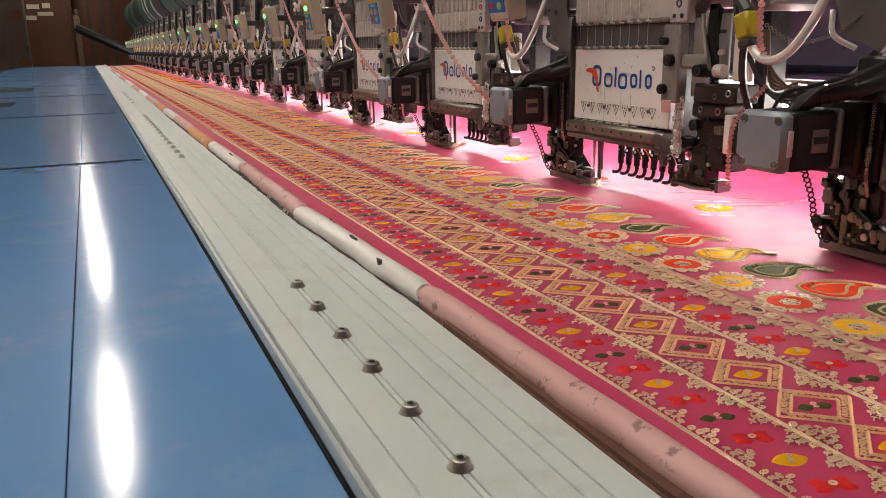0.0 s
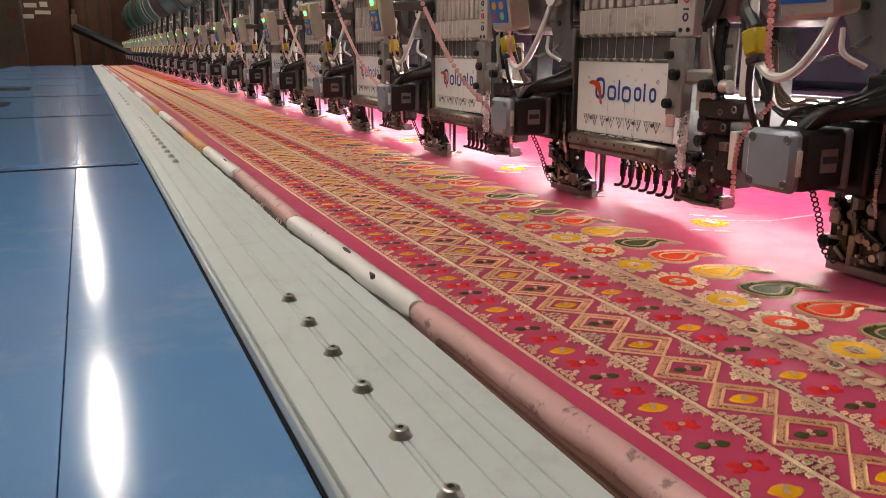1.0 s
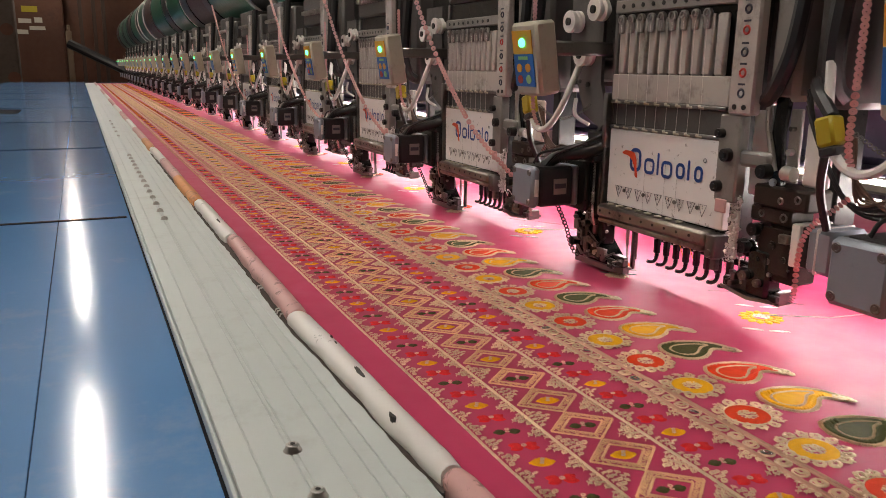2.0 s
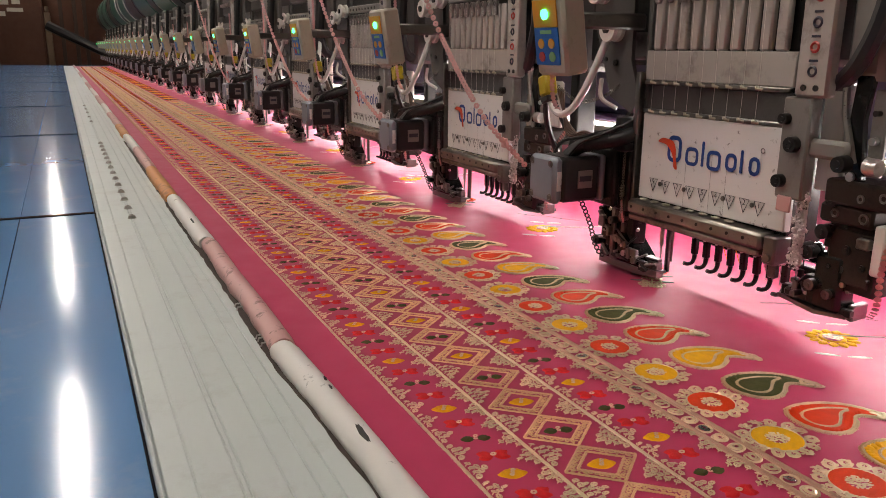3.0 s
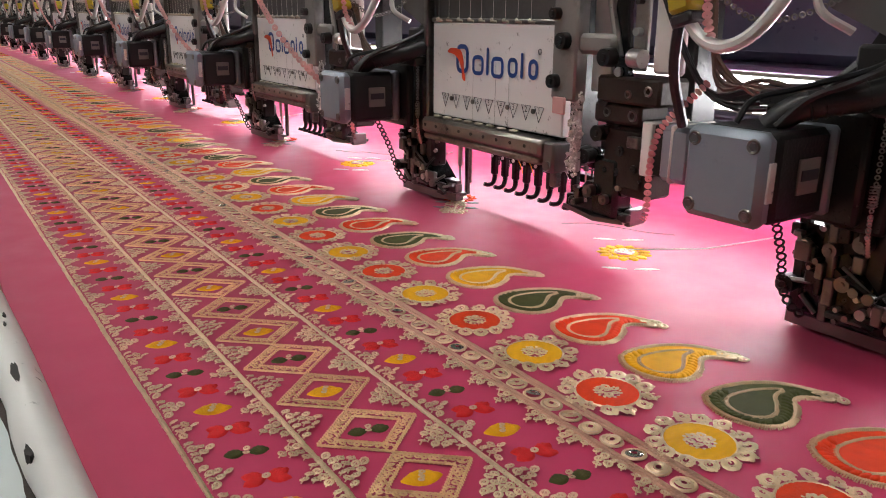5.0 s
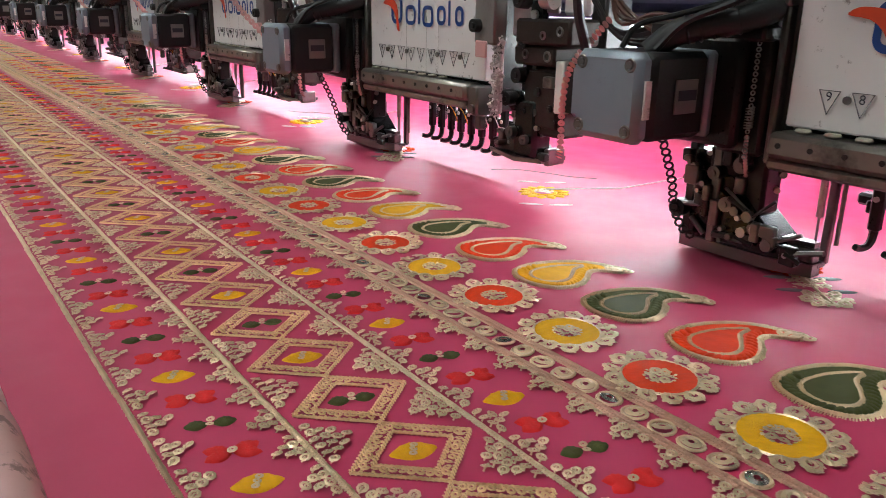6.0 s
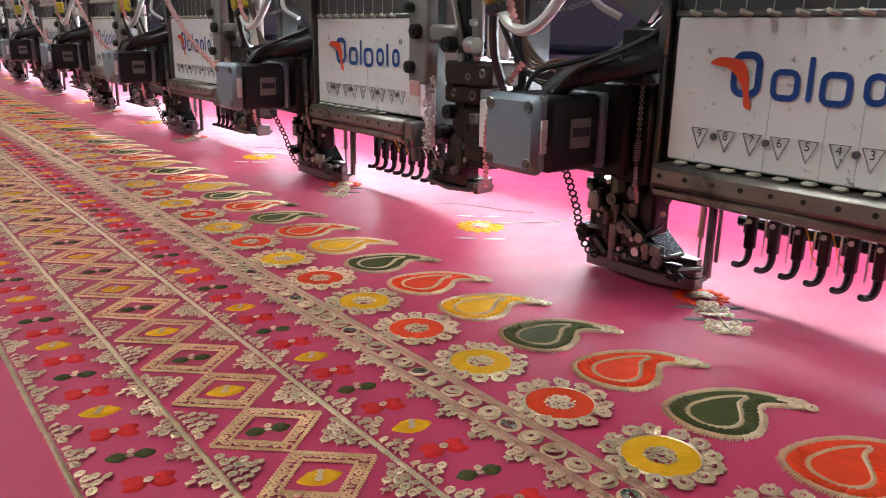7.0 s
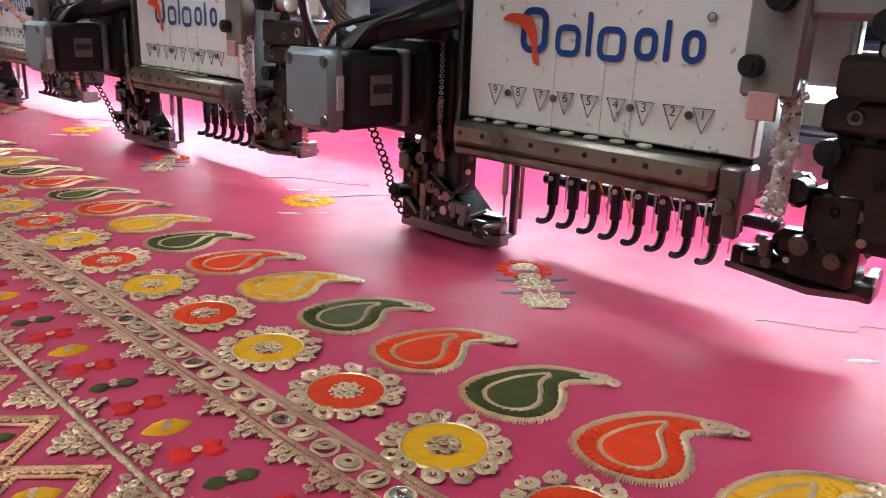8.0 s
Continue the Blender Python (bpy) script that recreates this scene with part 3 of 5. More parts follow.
            part("thread_guide", Geo().tube([(0.4425, y - 0.003, z - 0.001), (0.4395, y, z), (0.4425, y + 0.003, z + 0.001)], 0.0013, 6), CREAM, h)
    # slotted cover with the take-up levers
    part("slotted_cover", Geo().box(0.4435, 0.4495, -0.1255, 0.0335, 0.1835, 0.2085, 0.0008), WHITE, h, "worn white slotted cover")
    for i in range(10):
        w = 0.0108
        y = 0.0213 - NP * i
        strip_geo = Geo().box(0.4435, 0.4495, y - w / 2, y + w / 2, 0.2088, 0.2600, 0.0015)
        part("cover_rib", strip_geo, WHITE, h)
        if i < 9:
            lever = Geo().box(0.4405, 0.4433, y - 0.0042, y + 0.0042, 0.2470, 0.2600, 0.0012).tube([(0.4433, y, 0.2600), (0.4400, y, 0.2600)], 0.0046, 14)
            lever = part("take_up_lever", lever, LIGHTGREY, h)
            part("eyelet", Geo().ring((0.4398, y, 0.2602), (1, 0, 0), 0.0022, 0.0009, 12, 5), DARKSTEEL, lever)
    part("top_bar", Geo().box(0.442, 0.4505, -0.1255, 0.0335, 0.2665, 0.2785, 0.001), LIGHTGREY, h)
    tops = Geo()
    for i in range(9):
        bolt(tops, 0.442, 0.0205 - NP * i, 0.2725, 0.0022, 0.0006)
    part("thread_hole", tops, BLACK, h)
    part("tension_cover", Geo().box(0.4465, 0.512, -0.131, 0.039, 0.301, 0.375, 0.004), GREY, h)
    for i in range(9):
        part("tension_knob", Geo().tube([(0.446, 0.0205 - NP * i, 0.33), (0.436, 0.0205 - NP * i, 0.33)], 0.0055, 10, 0.0045), STEEL, h)
    for i in range(9):
        y = 0.0205 - NP * i
        part("thread", Geo().tube([(0.4405, y, 0.255), (0.4408, y - 0.0008, 0.182), (0.4412, y, 0.1575)], 0.00018, 4), WHITETHREAD, h)
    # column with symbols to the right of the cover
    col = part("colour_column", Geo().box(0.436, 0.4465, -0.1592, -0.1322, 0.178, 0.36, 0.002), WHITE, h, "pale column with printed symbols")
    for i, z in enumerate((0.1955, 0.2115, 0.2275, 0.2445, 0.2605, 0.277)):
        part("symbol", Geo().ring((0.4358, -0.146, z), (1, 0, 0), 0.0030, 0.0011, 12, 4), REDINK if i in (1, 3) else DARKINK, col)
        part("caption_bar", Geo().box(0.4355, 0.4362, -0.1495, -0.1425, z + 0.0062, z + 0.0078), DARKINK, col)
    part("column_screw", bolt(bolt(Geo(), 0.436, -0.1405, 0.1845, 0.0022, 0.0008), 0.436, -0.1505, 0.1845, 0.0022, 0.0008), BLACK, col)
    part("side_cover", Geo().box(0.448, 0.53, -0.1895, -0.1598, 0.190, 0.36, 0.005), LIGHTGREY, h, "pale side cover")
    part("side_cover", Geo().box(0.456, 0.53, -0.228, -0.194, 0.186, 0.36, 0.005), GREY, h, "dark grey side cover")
    part("hose", Geo().tube(smooth_line([(0.444, -0.196, 0.37), (0.440, -0.197, 0.29), (0.438, -0.192, 0.235), (0.440, -0.180, 0.206), (0.446, -0.166, 0.193), (0.452, -0.155, 0.188)], 5), 0.0062, 8), RUBBER, h, "thick black hose")
    part("hose", Geo().tube(smooth_line([(0.440, -0.238, 0.37), (0.434, -0.236, 0.29), (0.432, -0.232, 0.235), (0.440, -0.228, 0.205), (0.452, -0.226, 0.195)], 5), 0.0075, 8), RUBBER, h, "thick black hose")
    part("dark_panel", Geo().box(0.478, 0.488, 0.042, 0.165, 0.195, 0.37, 0.003), BLACK, h)
    part("side_plate", Geo().box(0.452, 0.458, -0.222, -0.199, 0.127, 0.176, 0.002), PLASTICWHITE, h, "bright white side plate")
    # left edge bracket
    part("edge_bracket", Geo().box(0.4385, 0.4465, 0.0345, 0.0405, 0.135, 0.19, 0.001).box(0.4395, 0.4465, 0.0345, 0.0385, 0.06, 0.135, 0.001), DARKSTEEL, h)
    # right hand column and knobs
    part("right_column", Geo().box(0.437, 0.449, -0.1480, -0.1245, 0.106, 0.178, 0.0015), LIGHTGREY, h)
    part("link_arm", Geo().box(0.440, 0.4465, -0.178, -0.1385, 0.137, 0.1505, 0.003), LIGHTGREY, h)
    for y, z, r in ((-0.1375, 0.1452, 0.0062), (-0.1775, 0.1365, 0.0062), (-0.1295, 0.1185, 0.0052), (-0.1290, 0.1625, 0.0044)):
        part("knob", Geo().tube([(0.440, y, z), (0.436, y, z), (0.4325, y, z), (0.4318, y, z)], r, 14, r * 0.86).tube([(0.4318, y, z), (0.4306, y, z)], r * 0.45, 8), BLACK, h, "black screw knob")
    part("dark_lever", Geo().prism([(0.172, 0.118), (0.184, 0.118), (0.179, 0.165), (0.184, 0.205), (0.172, 0.205), (0.169, 0.160)], 0.0, 0.005, Matrix(((0, 0, 1, 0.4495), (-1, 0, 0, 0), (0, 1, 0, 0), (0, 0, 0, 1)))), GLOSSBLACK, h)
    part("link_rod", Geo().tube([(0.447, -0.1775, 0.1365), (0.449, -0.166, 0.168), (0.450, -0.162, 0.20)], 0.0026, 8), STEEL, h)
    part("link_plate", Geo().box(0.452, 0.456, -0.194, -0.183, 0.128, 0.185, 0.001), LIGHTGREY, h)
    for y, z, q in ((-0.1885, 0.136, 0.002), (-0.1885, 0.152, 0.0026), (-0.1885, 0.17, 0.002), (-0.176, 0.127, 0.0032), (-0.168, 0.190, 0.003)):
        part("link_screw", Geo().tube([(0.4525, y, z), (0.4475, y, z)], q, 10), STEEL if q > 0.0025 else BLACK, h)
    part("cylinder_rod", Geo().tube([(0.444, -0.19, 0.1365), (0.444, -0.1995, 0.1362)], 0.0058, 12), STEEL, h)
    # White base stands in for glare on what is a grey plate.
    part("inner_plate", Geo().box(0.462, 0.467, -0.1572, -0.1375, 0.1115, 0.1895, 0.001), PLASTICWHITE, h, "inner plate coloured white for the glare on it")
    # Bright strip added where light catches the plate's right side.
    part("lit_plate_edge", Geo().box(0.4610, 0.4675, -0.1604, -0.1574, 0.1120, 0.1895, 0.0008), STEEL, h)
    # linty bracket
    lint = Geo().box(0.4425, 0.4465, -0.1490, -0.1412, 0.058, 0.108, 0.001)
    r0 = random.Random(3)
    for i in range(260):
        z = r0.uniform(0, 0.056)
        p = Vector((0.4420 + r0.uniform(-0.0022, 0.002), -0.1451 + r0.uniform(-0.0052, 0.0052) * (0.75 + 0.35 * math.sin(z * 260)), 0.056 + z))
        lint.disc(p, (-1, r0.uniform(-1.5, 1.5), r0.uniform(-1.5, 1.5)), r0.uniform(0.0006, 0.0019), 0, 5, r0.uniform(0.0005, 0.0018))
    part("linty_bracket", lint, LINT, h, "bracket furred with white lint")
    # lower rail with holes
    rail = part("needle_rail", Geo().box(0.432, 0.4505, -0.1215, 0.0335, 0.0645, 0.0772, 0.0025).box(0.4345, 0.4505, -0.1185, 0.0335, 0.0585, 0.0642, 0.0015), RAILSTEEL, h, "worn steel rail under the panel")
    for i in range(9):
        part("rail_screw", bolt(Geo(), 0.4321, 0.0265 - 0.0165 * i, 0.0712, 0.0014, 0.0006), BLACK, rail)
    clips = Geo()
    for i in range(8):
        clips.box(0.4375, 0.4425, 0.0195 - NP * i - 0.0035, 0.0195 - NP * i + 0.0035, 0.0776, 0.0796, 0.0008)
    part("thread_clip", clips, CREAM, h)
    part("rail_end", Geo().box(0.4345, 0.452, -0.1335, -0.1220, 0.055, 0.0765, 0.0015).tube([(0.4345, -0.128, 0.060), (0.4325, -0.128, 0.060)], 0.0034, 12).box(0.440, 0.446, -0.131, -0.124, 0.044, 0.055, 0.001), DARKSTEEL, h)
    # needle bars, presser feet
    part("case_floor", Geo().box(0.453, 0.496, -0.123, 0.033, 0.0550, 0.0785, 0.001), BLACK, h)
    part("foot_bar", Geo().box(0.4985, 0.508, -0.128, 0.018, 0.0355, 0.0420, 0.0015), BLACK, h)
    part("guide_rod", Geo().tube([(0.497, 0.018, 0.0478), (0.497, -0.128, 0.0478)], 0.0007, 6), DARKSTEEL, h)
    for i in range(9):
        y = 0.0085 - NP * i
        part("guide_lug", Geo().box(0.494, 0.500, y - 0.0032, y + 0.0032, 0.0500, 0.0555, 0.0008).tube([(0.4975, y - 0.001, 0.0505), (0.4975, y - 0.001, 0.0420)], 0.0007, 5), BLACK, h)
        part("lower_lug", Geo().box(0.4955, 0.4985, y - 0.0026, y + 0.0026, 0.0325, 0.0395, 0.0008), DARKSTEEL if i % 3 == 1 else BLACK, h)
    for i in range(8):
        y = 0.0015 - NP * i
        foot = Geo().box(0.4860, 0.4915, y - 0.0031, y + 0.0031, 0.026, 0.0595, 0.0012)
        foot.tube(smooth_line([(0.489, y, 0.030), (0.4888, y, 0.0225), (0.487, y + 0.0008, 0.0182), (0.4835, y + 0.0024, 0.0170), (0.4800, y + 0.0036, 0.0180)], 3), 0.0024, 7, 0.0018)
        part("presser_foot", foot, BLACK, h, "hooked black presser foot")
        part("needle", Geo().tube([(0.4935, y - 0.006, 0.06), (0.4935, y - 0.006, 0.034), (0.4935, y - 0.006, 0.022)], 0.0009, 6, 0.0003), STEEL, h)
        part("needle_clamp", Geo().tube([(0.4935, y - 0.006, 0.058), (0.4935, y - 0.006, 0.047)], 0.0022, 8), DARKSTEEL, h)
        part("foot_screw", Geo().tube([(0.4865, y, 0.043), (0.4848, y, 0.043)], 0.0015, 8), STEEL, h)
    for i, m in ((2, YELLOWTHREAD), (3, YELLOWTHREAD), (5, WHITETHREAD), (6, WHITETHREAD)):
        y = 0.0015 - NP * i - 0.006
        part("needle_thread", Geo().tube(smooth_line([(0.47, y + 0.003, 0.06), (0.487, y + 0.002, 0.045), (0.4925, y, 0.031), (0.4965, y - 0.002, 0.026)], 3), 0.0004, 4), m, h)
    # needle that sews, with its steel guide
    part("needle", Geo().tube([(0.4620, 0.0165, 0.060), (0.4620, 0.0165, 0.022), (0.4620, 0.0165, 0.004)], 0.0011, 6, 0.0004), STEEL, h, "steel needle at work")
    part("needle_bar", Geo().tube([(0.4620, 0.0165, 0.075), (0.4620, 0.0165, 0.040), (0.4620, 0.0165, 0.034)], 0.0019, 10), STEEL, h)
    part("front_foot", Geo().box(0.4665, 0.4705, 0.0120, 0.0165, 0.0085, 0.060, 0.0008).box(0.4590, 0.4668, 0.0118, 0.0205, 0.0075, 0.0105, 0.0008), DARKSTEEL, h, "worn steel presser foot")
    part("front_foot_rod", Geo().tube([(0.4675, 0.0085, 0.062), (0.4675, 0.0085, 0.020)], 0.0012, 8), RAILSTEEL, h)
    # sequin device on the left
    dev = part("sequin_device", Geo().box(0.448, 0.464, 0.040, 0.054, 0.030, 0.118, 0.002).box(0.450, 0.468, 0.060, 0.072, 0.028, 0.118, 0.002), BLACK, h, "black sequin feeding device")
    # base plate points to the needle
    a, b = Vector((0.4565, 0.088, 0)), Vector((0.4585, 0.012, 0))
    d = (b - a).normalized()
    nrm = Vector((-d.y, d.x, 0))
    B = Matrix(((d.x, nrm.x, 0, a.x), (d.y, nrm.y, 0, a.y), (0, 0, 1, 0), (0, 0, 0, 1)))
    L = (b - a).length
    part("base_plate", Geo().prism([(0, -0.010), (L * 0.7, -0.011), (L, -0.004), (L, 0.004), (L * 0.7, 0.012), (0, 0.012)], 0.0040, 0.0105, B), DARKSTEEL, dev)
    part("slide", Geo().box(0.006, L * 0.86, -0.0075, 0.0075, 0.0108, 0.0165, 0.0015, B).box(0.02, L * 0.62, -0.006, 0.008, 0.0165, 0.029, 0.003, B), BLACK, dev)
    part("feed_body", Geo().box(0.004, 0.045, -0.0085, 0.010, 0.0168, 0.047, 0.003, B).box(0.012, 0.034, -0.010, 0.004, 0.046, 0.064, 0.003, B), BLACK, dev)
    part("cutter", Geo().prism([(0.045, -0.006), (L * 0.98, -0.002), (L * 0.98, 0.003), (0.045, 0.008)], 0.017, 0.0215, B).box(L * 0.84, L * 0.99, -0.004, 0.004, 0.0105, 0.019, 0.001, B), DARKSTEEL, dev, "worn steel cutter")
    part("post", Geo().box(0.0, 0.006, -0.010, -0.004, 0.0105, 0.092, 0.001, B), BLACK, dev)
    part("post", Geo().box(0.018, 0.0235, -0.013, -0.009, 0.0105, 0.075, 0.001, B), DARKSTEEL, dev)
    for u, v, z, r in ((0.000, -0.012, 0.026, 0.0052), (0.014, -0.0125, 0.069, 0.0048), (0.030, -0.012, 0.034, 0.0040), (0.046, -0.010, 0.024, 0.0030), (0.022, -0.0135, 0.050, 0.0038), (0.036, -0.0115, 0.056, 0.0044)):
        p0, p1 = B @ Vector((u, v + 0.004, z)), B @ Vector((u, v - 0.004, z))
        part("roller", Geo().tube([p0, p1], r, 12).tube([p1, p1 + (p1 - p0) * 0.12], r * 0.45, 8), DARKSTEEL if r < 0.0045 else BLACK, dev)
    p0 = B @ Vector((0.036, -0.015, 0.074))
    part("spring_wheel", Geo().ring(p0, B.to_3x3() @ Vector((0, 1, 0)), 0.0052, 0.0014, 14, 6), STEEL, dev)
    for i in range(16):
        q = B @ Vector((r0.uniform(0, 0.06), -0.0105 + r0.uniform(-0.003, 0.002), r0.uniform(0.014, 0.1)))
        if i % 2:
            part("set_screw", Geo().tube([q, q + Vector((-0.0025, -0.0025, 0))], r0.uniform(0.001, 0.0022), 7), STEEL if i % 4 == 1 else DARKSTEEL, dev)
        else:
            w = r0.uniform(0.002, 0.005)
            part("bracket", Geo().box(q.x - w, q.x + w, q.y - 0.003, q.y + 0.003, q.z - w * 1.6, q.z + w * 1.6, 0.0008), BLACK if i % 4 else DARKSTEEL, dev)
    W = B @ Matrix(((1, 0, 0, 0), (0, 0, -1, 0), (0, 1, 0, 0), (0, 0, 0, 1)))
    part("housing", Geo().prism([(0.002, 0.011), (0.062, 0.011), (0.066, 0.0145), (0.047, 0.031), (0.030, 0.047), (0.016, 0.060), (0.004, 0.060)], -0.009, 0.0098, W), GLOSSBLACK, dev, "slanting black housing")
    part("housing_rib", Geo().prism([(0.010, 0.014), (0.058, 0.0135), (0.046, 0.028), (0.024, 0.040), (0.012, 0.044)], 0.0098, 0.0122, W), GLOSSBLACK, dev)
    for i in range(40):
        u = r0.uniform(0.0, 0.070)
        z = r0.uniform(0.014, 0.060 - 0.6 * u)
        q = B @ Vector((u, -0.0122 if i % 2 else -0.0135, z))
        if i % 3 == 0:
            part("pin", Geo().tube([q, q + Vector((-0.004, 0, 0))], r0.uniform(0.0012, 0.0034), 9), STEEL if i % 2 else DARKSTEEL, dev)
        elif i % 3 == 1:
            w, e = r0.uniform(0.0015, 0.005), r0.uniform(0.0015, 0.006)
            part("lug", Geo().box(q.x - 0.0035, q.x + 0.001, q.y - w, q.y + w, q.z - e, q.z + e, 0.0008), BLACK if i % 2 else DARKSTEEL, dev)
        else:
            e = B @ Vector((u + r0.uniform(-0.02, 0.02), -0.0145, z + r0.uniform(-0.012, 0.016)))
            part("link_rod", Geo().tube([q + Vector((-0.002, 0, 0)), e], r0.uniform(0.0008, 0.0016), 6), DARKSTEEL if i % 2 else BLACK, dev)
    part("back_post", Geo().box(0.440, 0.4465, 0.0412, 0.068, 0.062, 0.150, 0.002), BLACK, dev)
    # motor: cap, laminations, flange
    mo = part("motor", Geo().box(0.3815, 0.4225, 0.0625, 0.1045, 0.0712, 0.1132, 0.003), MOTORBODY, h, "small square stepper motor with grey end cap")
    part("end_cap", Geo().box(0.3705, 0.3815, 0.0620, 0.1050, 0.0707, 0.1137, 0.0035), MOTORCAP, mo, "grey cast end cap")
    part("flange", Geo().box(0.4225, 0.4290, 0.0620, 0.1050, 0.0707, 0.1137, 0.002), MOTORCAP, mo)
    part("mount", Geo().box(0.429, 0.4365, 0.050, 0.1045, 0.066, 0.120, 0.002), BLACK, mo)
    for y in (0.0680, 0.0990):
        for z in (0.0767, 0.1077):
            part("cap_screw", Geo().ring((0.3705, y, z), (1, 0, 0), 0.0027, 0.0008, 14, 5).tube([(0.3707, y, z), (0.3697, y, z)], 0.0019, 6), DARKSTEEL, mo)
    part("motor_label", Geo().box(0.397, 0.413, 0.0612, 0.0624, 0.084, 0.1005, 0.0003), LABELGREY, mo, "faded grey label with printed bars")
    part("label_print", Geo().box(0.3985, 0.4115, 0.0606, 0.0611, 0.0905, 0.0955), DARKINK, mo)
    part("cap_sticker", Geo().box(0.374, 0.3785, 0.0608, 0.0619, 0.083, 0.101, 0.0002), LINT, mo)
    cab = Geo()
    cab.tube(smooth_line([(0.398, 0.081, 0.112), (0.406, 0.070, 0.1225), (0.425, 0.048, 0.1290), (0.4465, 0.042, 0.137), (0.47, 0.043, 0.15)], 6), 0.0066, 10)
    part("motor_cable", cab, RUBBER, mo, "thick black cable sleeve")
    for i in range(5):
        f = (i + 0.5) / 5
        part("cable_tape", Geo().ring(Vector((0.406 + 0.019 * f, 0.070 - 0.022 * f, 0.1225 + 0.0065 * f)), (0.62, -0.72, 0.25), 0.0063, 0.0009, 12, 5), BLACK, mo)
    part("motor_lead", Geo().tube(smooth_line([(0.394, 0.074, 0.114), (0.401, 0.064, 0.127), (0.416, 0.050, 0.136), (0.440, 0.043, 0.147), (0.46, 0.045, 0.165)], 5), 0.0018, 6), RUBBER, mo)
    part("motor_lead", Geo().tube(smooth_line([(0.390, 0.092, 0.114), (0.396, 0.088, 0.125), (0.412, 0.074, 0.131), (0.438, 0.052, 0.142), (0.46, 0.047, 0.16)], 5), 0.0015, 6), RUBBER, mo)
    part("upper_bracket", Geo().box(0.4305, 0.446, 0.0405, 0.110, 0.1185, 0.1265, 0.0015), BLACK, h)
    # plate and pulleys that carry the sequin reels
    P = Matrix(((0, 0, 1, 0.452), (-1, 0, 0, 0), (0, 1, 0, 0), (0, 0, 0, 1)))
    outline = [(-0.118, 0.30), (-0.118, 0.235), (-0.088, 0.166), (-0.056, 0.152), (-0.046, 0.165), (-0.060, 0.20), (-0.060, 0.30)]
    part("reel_plate", Geo().prism(list(outline), -0.004, 0.0, P), GREY, h, "dark grey plate with white pulleys")
    for y, z in ((0.0815, 0.2275), (0.060, 0.272), (0.104, 0.262)):
        pu = part("pulley", Geo().tube([(0.452, y, z), (0.440, y, z), (0.4395, y, z)], 0.0065, 14).tube([(0.4385, y, z), (0.4345, y, z)], 0.0115, 16).tube([(0.4475, y, z), (0.4435, y, z)], 0.0115, 16), PLASTICWHITE, h, "white plastic pulley")
        part("hub", Geo().tube([(0.4345, y, z), (0.4325, y, z)], 0.0042, 10), BLACK, pu)
    part("plate_screw", bolt(bolt(Geo(), 0.448, 0.082, 0.197, 0.003, 0.0015), 0.448, 0.097, 0.200, 0.0022, 0.001), BLACK, h)
    # control box with indicator
    C = Matrix.Translation((0.352, 0.052, 0.218)) @ Euler((0, radians(-9), radians(3))).to_matrix().to_4x4() @ Matrix.Translation((-0.352, -0.052, -0.218))
    bx = part("control_box", Geo().box(0.352, 0.376, 0.0290, 0.0725, 0.186, 0.256, 0.003, C), CREAM, h, "cream sequin control box with keypad")
    part("keypad", Geo().box(0.3508, 0.3519, 0.0365, 0.0700, 0.1955, 0.2265, 0.0003, C), BLUEPAD, bx, "blue keypad")
    part("keypad_top", Geo().box(0.3508, 0.3519, 0.0365, 0.0700, 0.2268, 0.249, 0.0003, C), ORANGEPAD, bx, "yellow keypad field")
    for y, z, m in ((0.0605, 0.2135, ORANGEPAD), (0.046, 0.2135, ORANGEPAD), (0.0605, 0.2025, REDINK), (0.046, 0.2025, GREENPAD)):
        part("button", Geo().tube([C @ Vector((0.3508, y, z)), C @ Vector((0.3500, y, z))], 0.0042, 14), m, bx)
    part("print_bar", Geo().box(0.3503, 0.3507, 0.045, 0.061, 0.2215, 0.2245, 0, C), GREENPAD, bx)
    part("indicator", Geo().tube([C @ Vector((0.3508, 0.0520, 0.2375)), C @ Vector((0.3490, 0.0520, 0.2375))], 0.0042, 14), LEDGREEN, bx, "lit green indicator")
    part("box_arm", Geo().box(0.3765, 0.452, 0.046, 0.058, 0.226, 0.240, 0.002), DARKSTEEL, h)
    # sequin device on the right
    dv = part("sequin_device", Geo().box(0.4555, 0.480, -0.2005, -0.1595, 0.0460, 0.0935, 0.002).box(0.4535, 0.4555, -0.196, -0.163, 0.052, 0.090, 0.001), BRONZE, h, "oily brown sequin feeding device")
    part("feed_arm", Geo().box(0.452, 0.470, -0.1775, -0.1535, 0.0285, 0.0705, 0.003).box(0.4535, 0.466, -0.1535, -0.1440, 0.0600, 0.0745, 0.003), GLOSSBLACK, dv, "glossy black feed arm")
    part("arm_knob", Geo().tube([(0.456, -0.1465, 0.0700), (0.446, -0.1465, 0.0700)], 0.0058, 14, 0.005), BLACK, dv)
    for y, z, r in ((-0.1640, 0.0885, 0.0030), (-0.1740, 0.0930, 0.0024), (-0.1775, 0.0760, 0.0034), (-0.1905, 0.0660, 0.0026), (-0.1660, 0.0620, 0.0022)):
        part("device_screw", Geo().tube([(0.4545, y, z), (0.4520, y, z)], r, 10).tube([(0.4520, y, z), (0.4514, y, z)], r * 0.5, 6), BLACK, dv)
    part("thread_clip", Geo().box(0.4480, 0.4535, -0.1965, -0.1870, 0.0800, 0.0875, 0.0008), RAILSTEEL, dv)
    a2, b2 = Vector((0.4685, -0.180, 0)), Vector((0.4625, -0.120, 0))
    d2 = (b2 - a2).normalized()
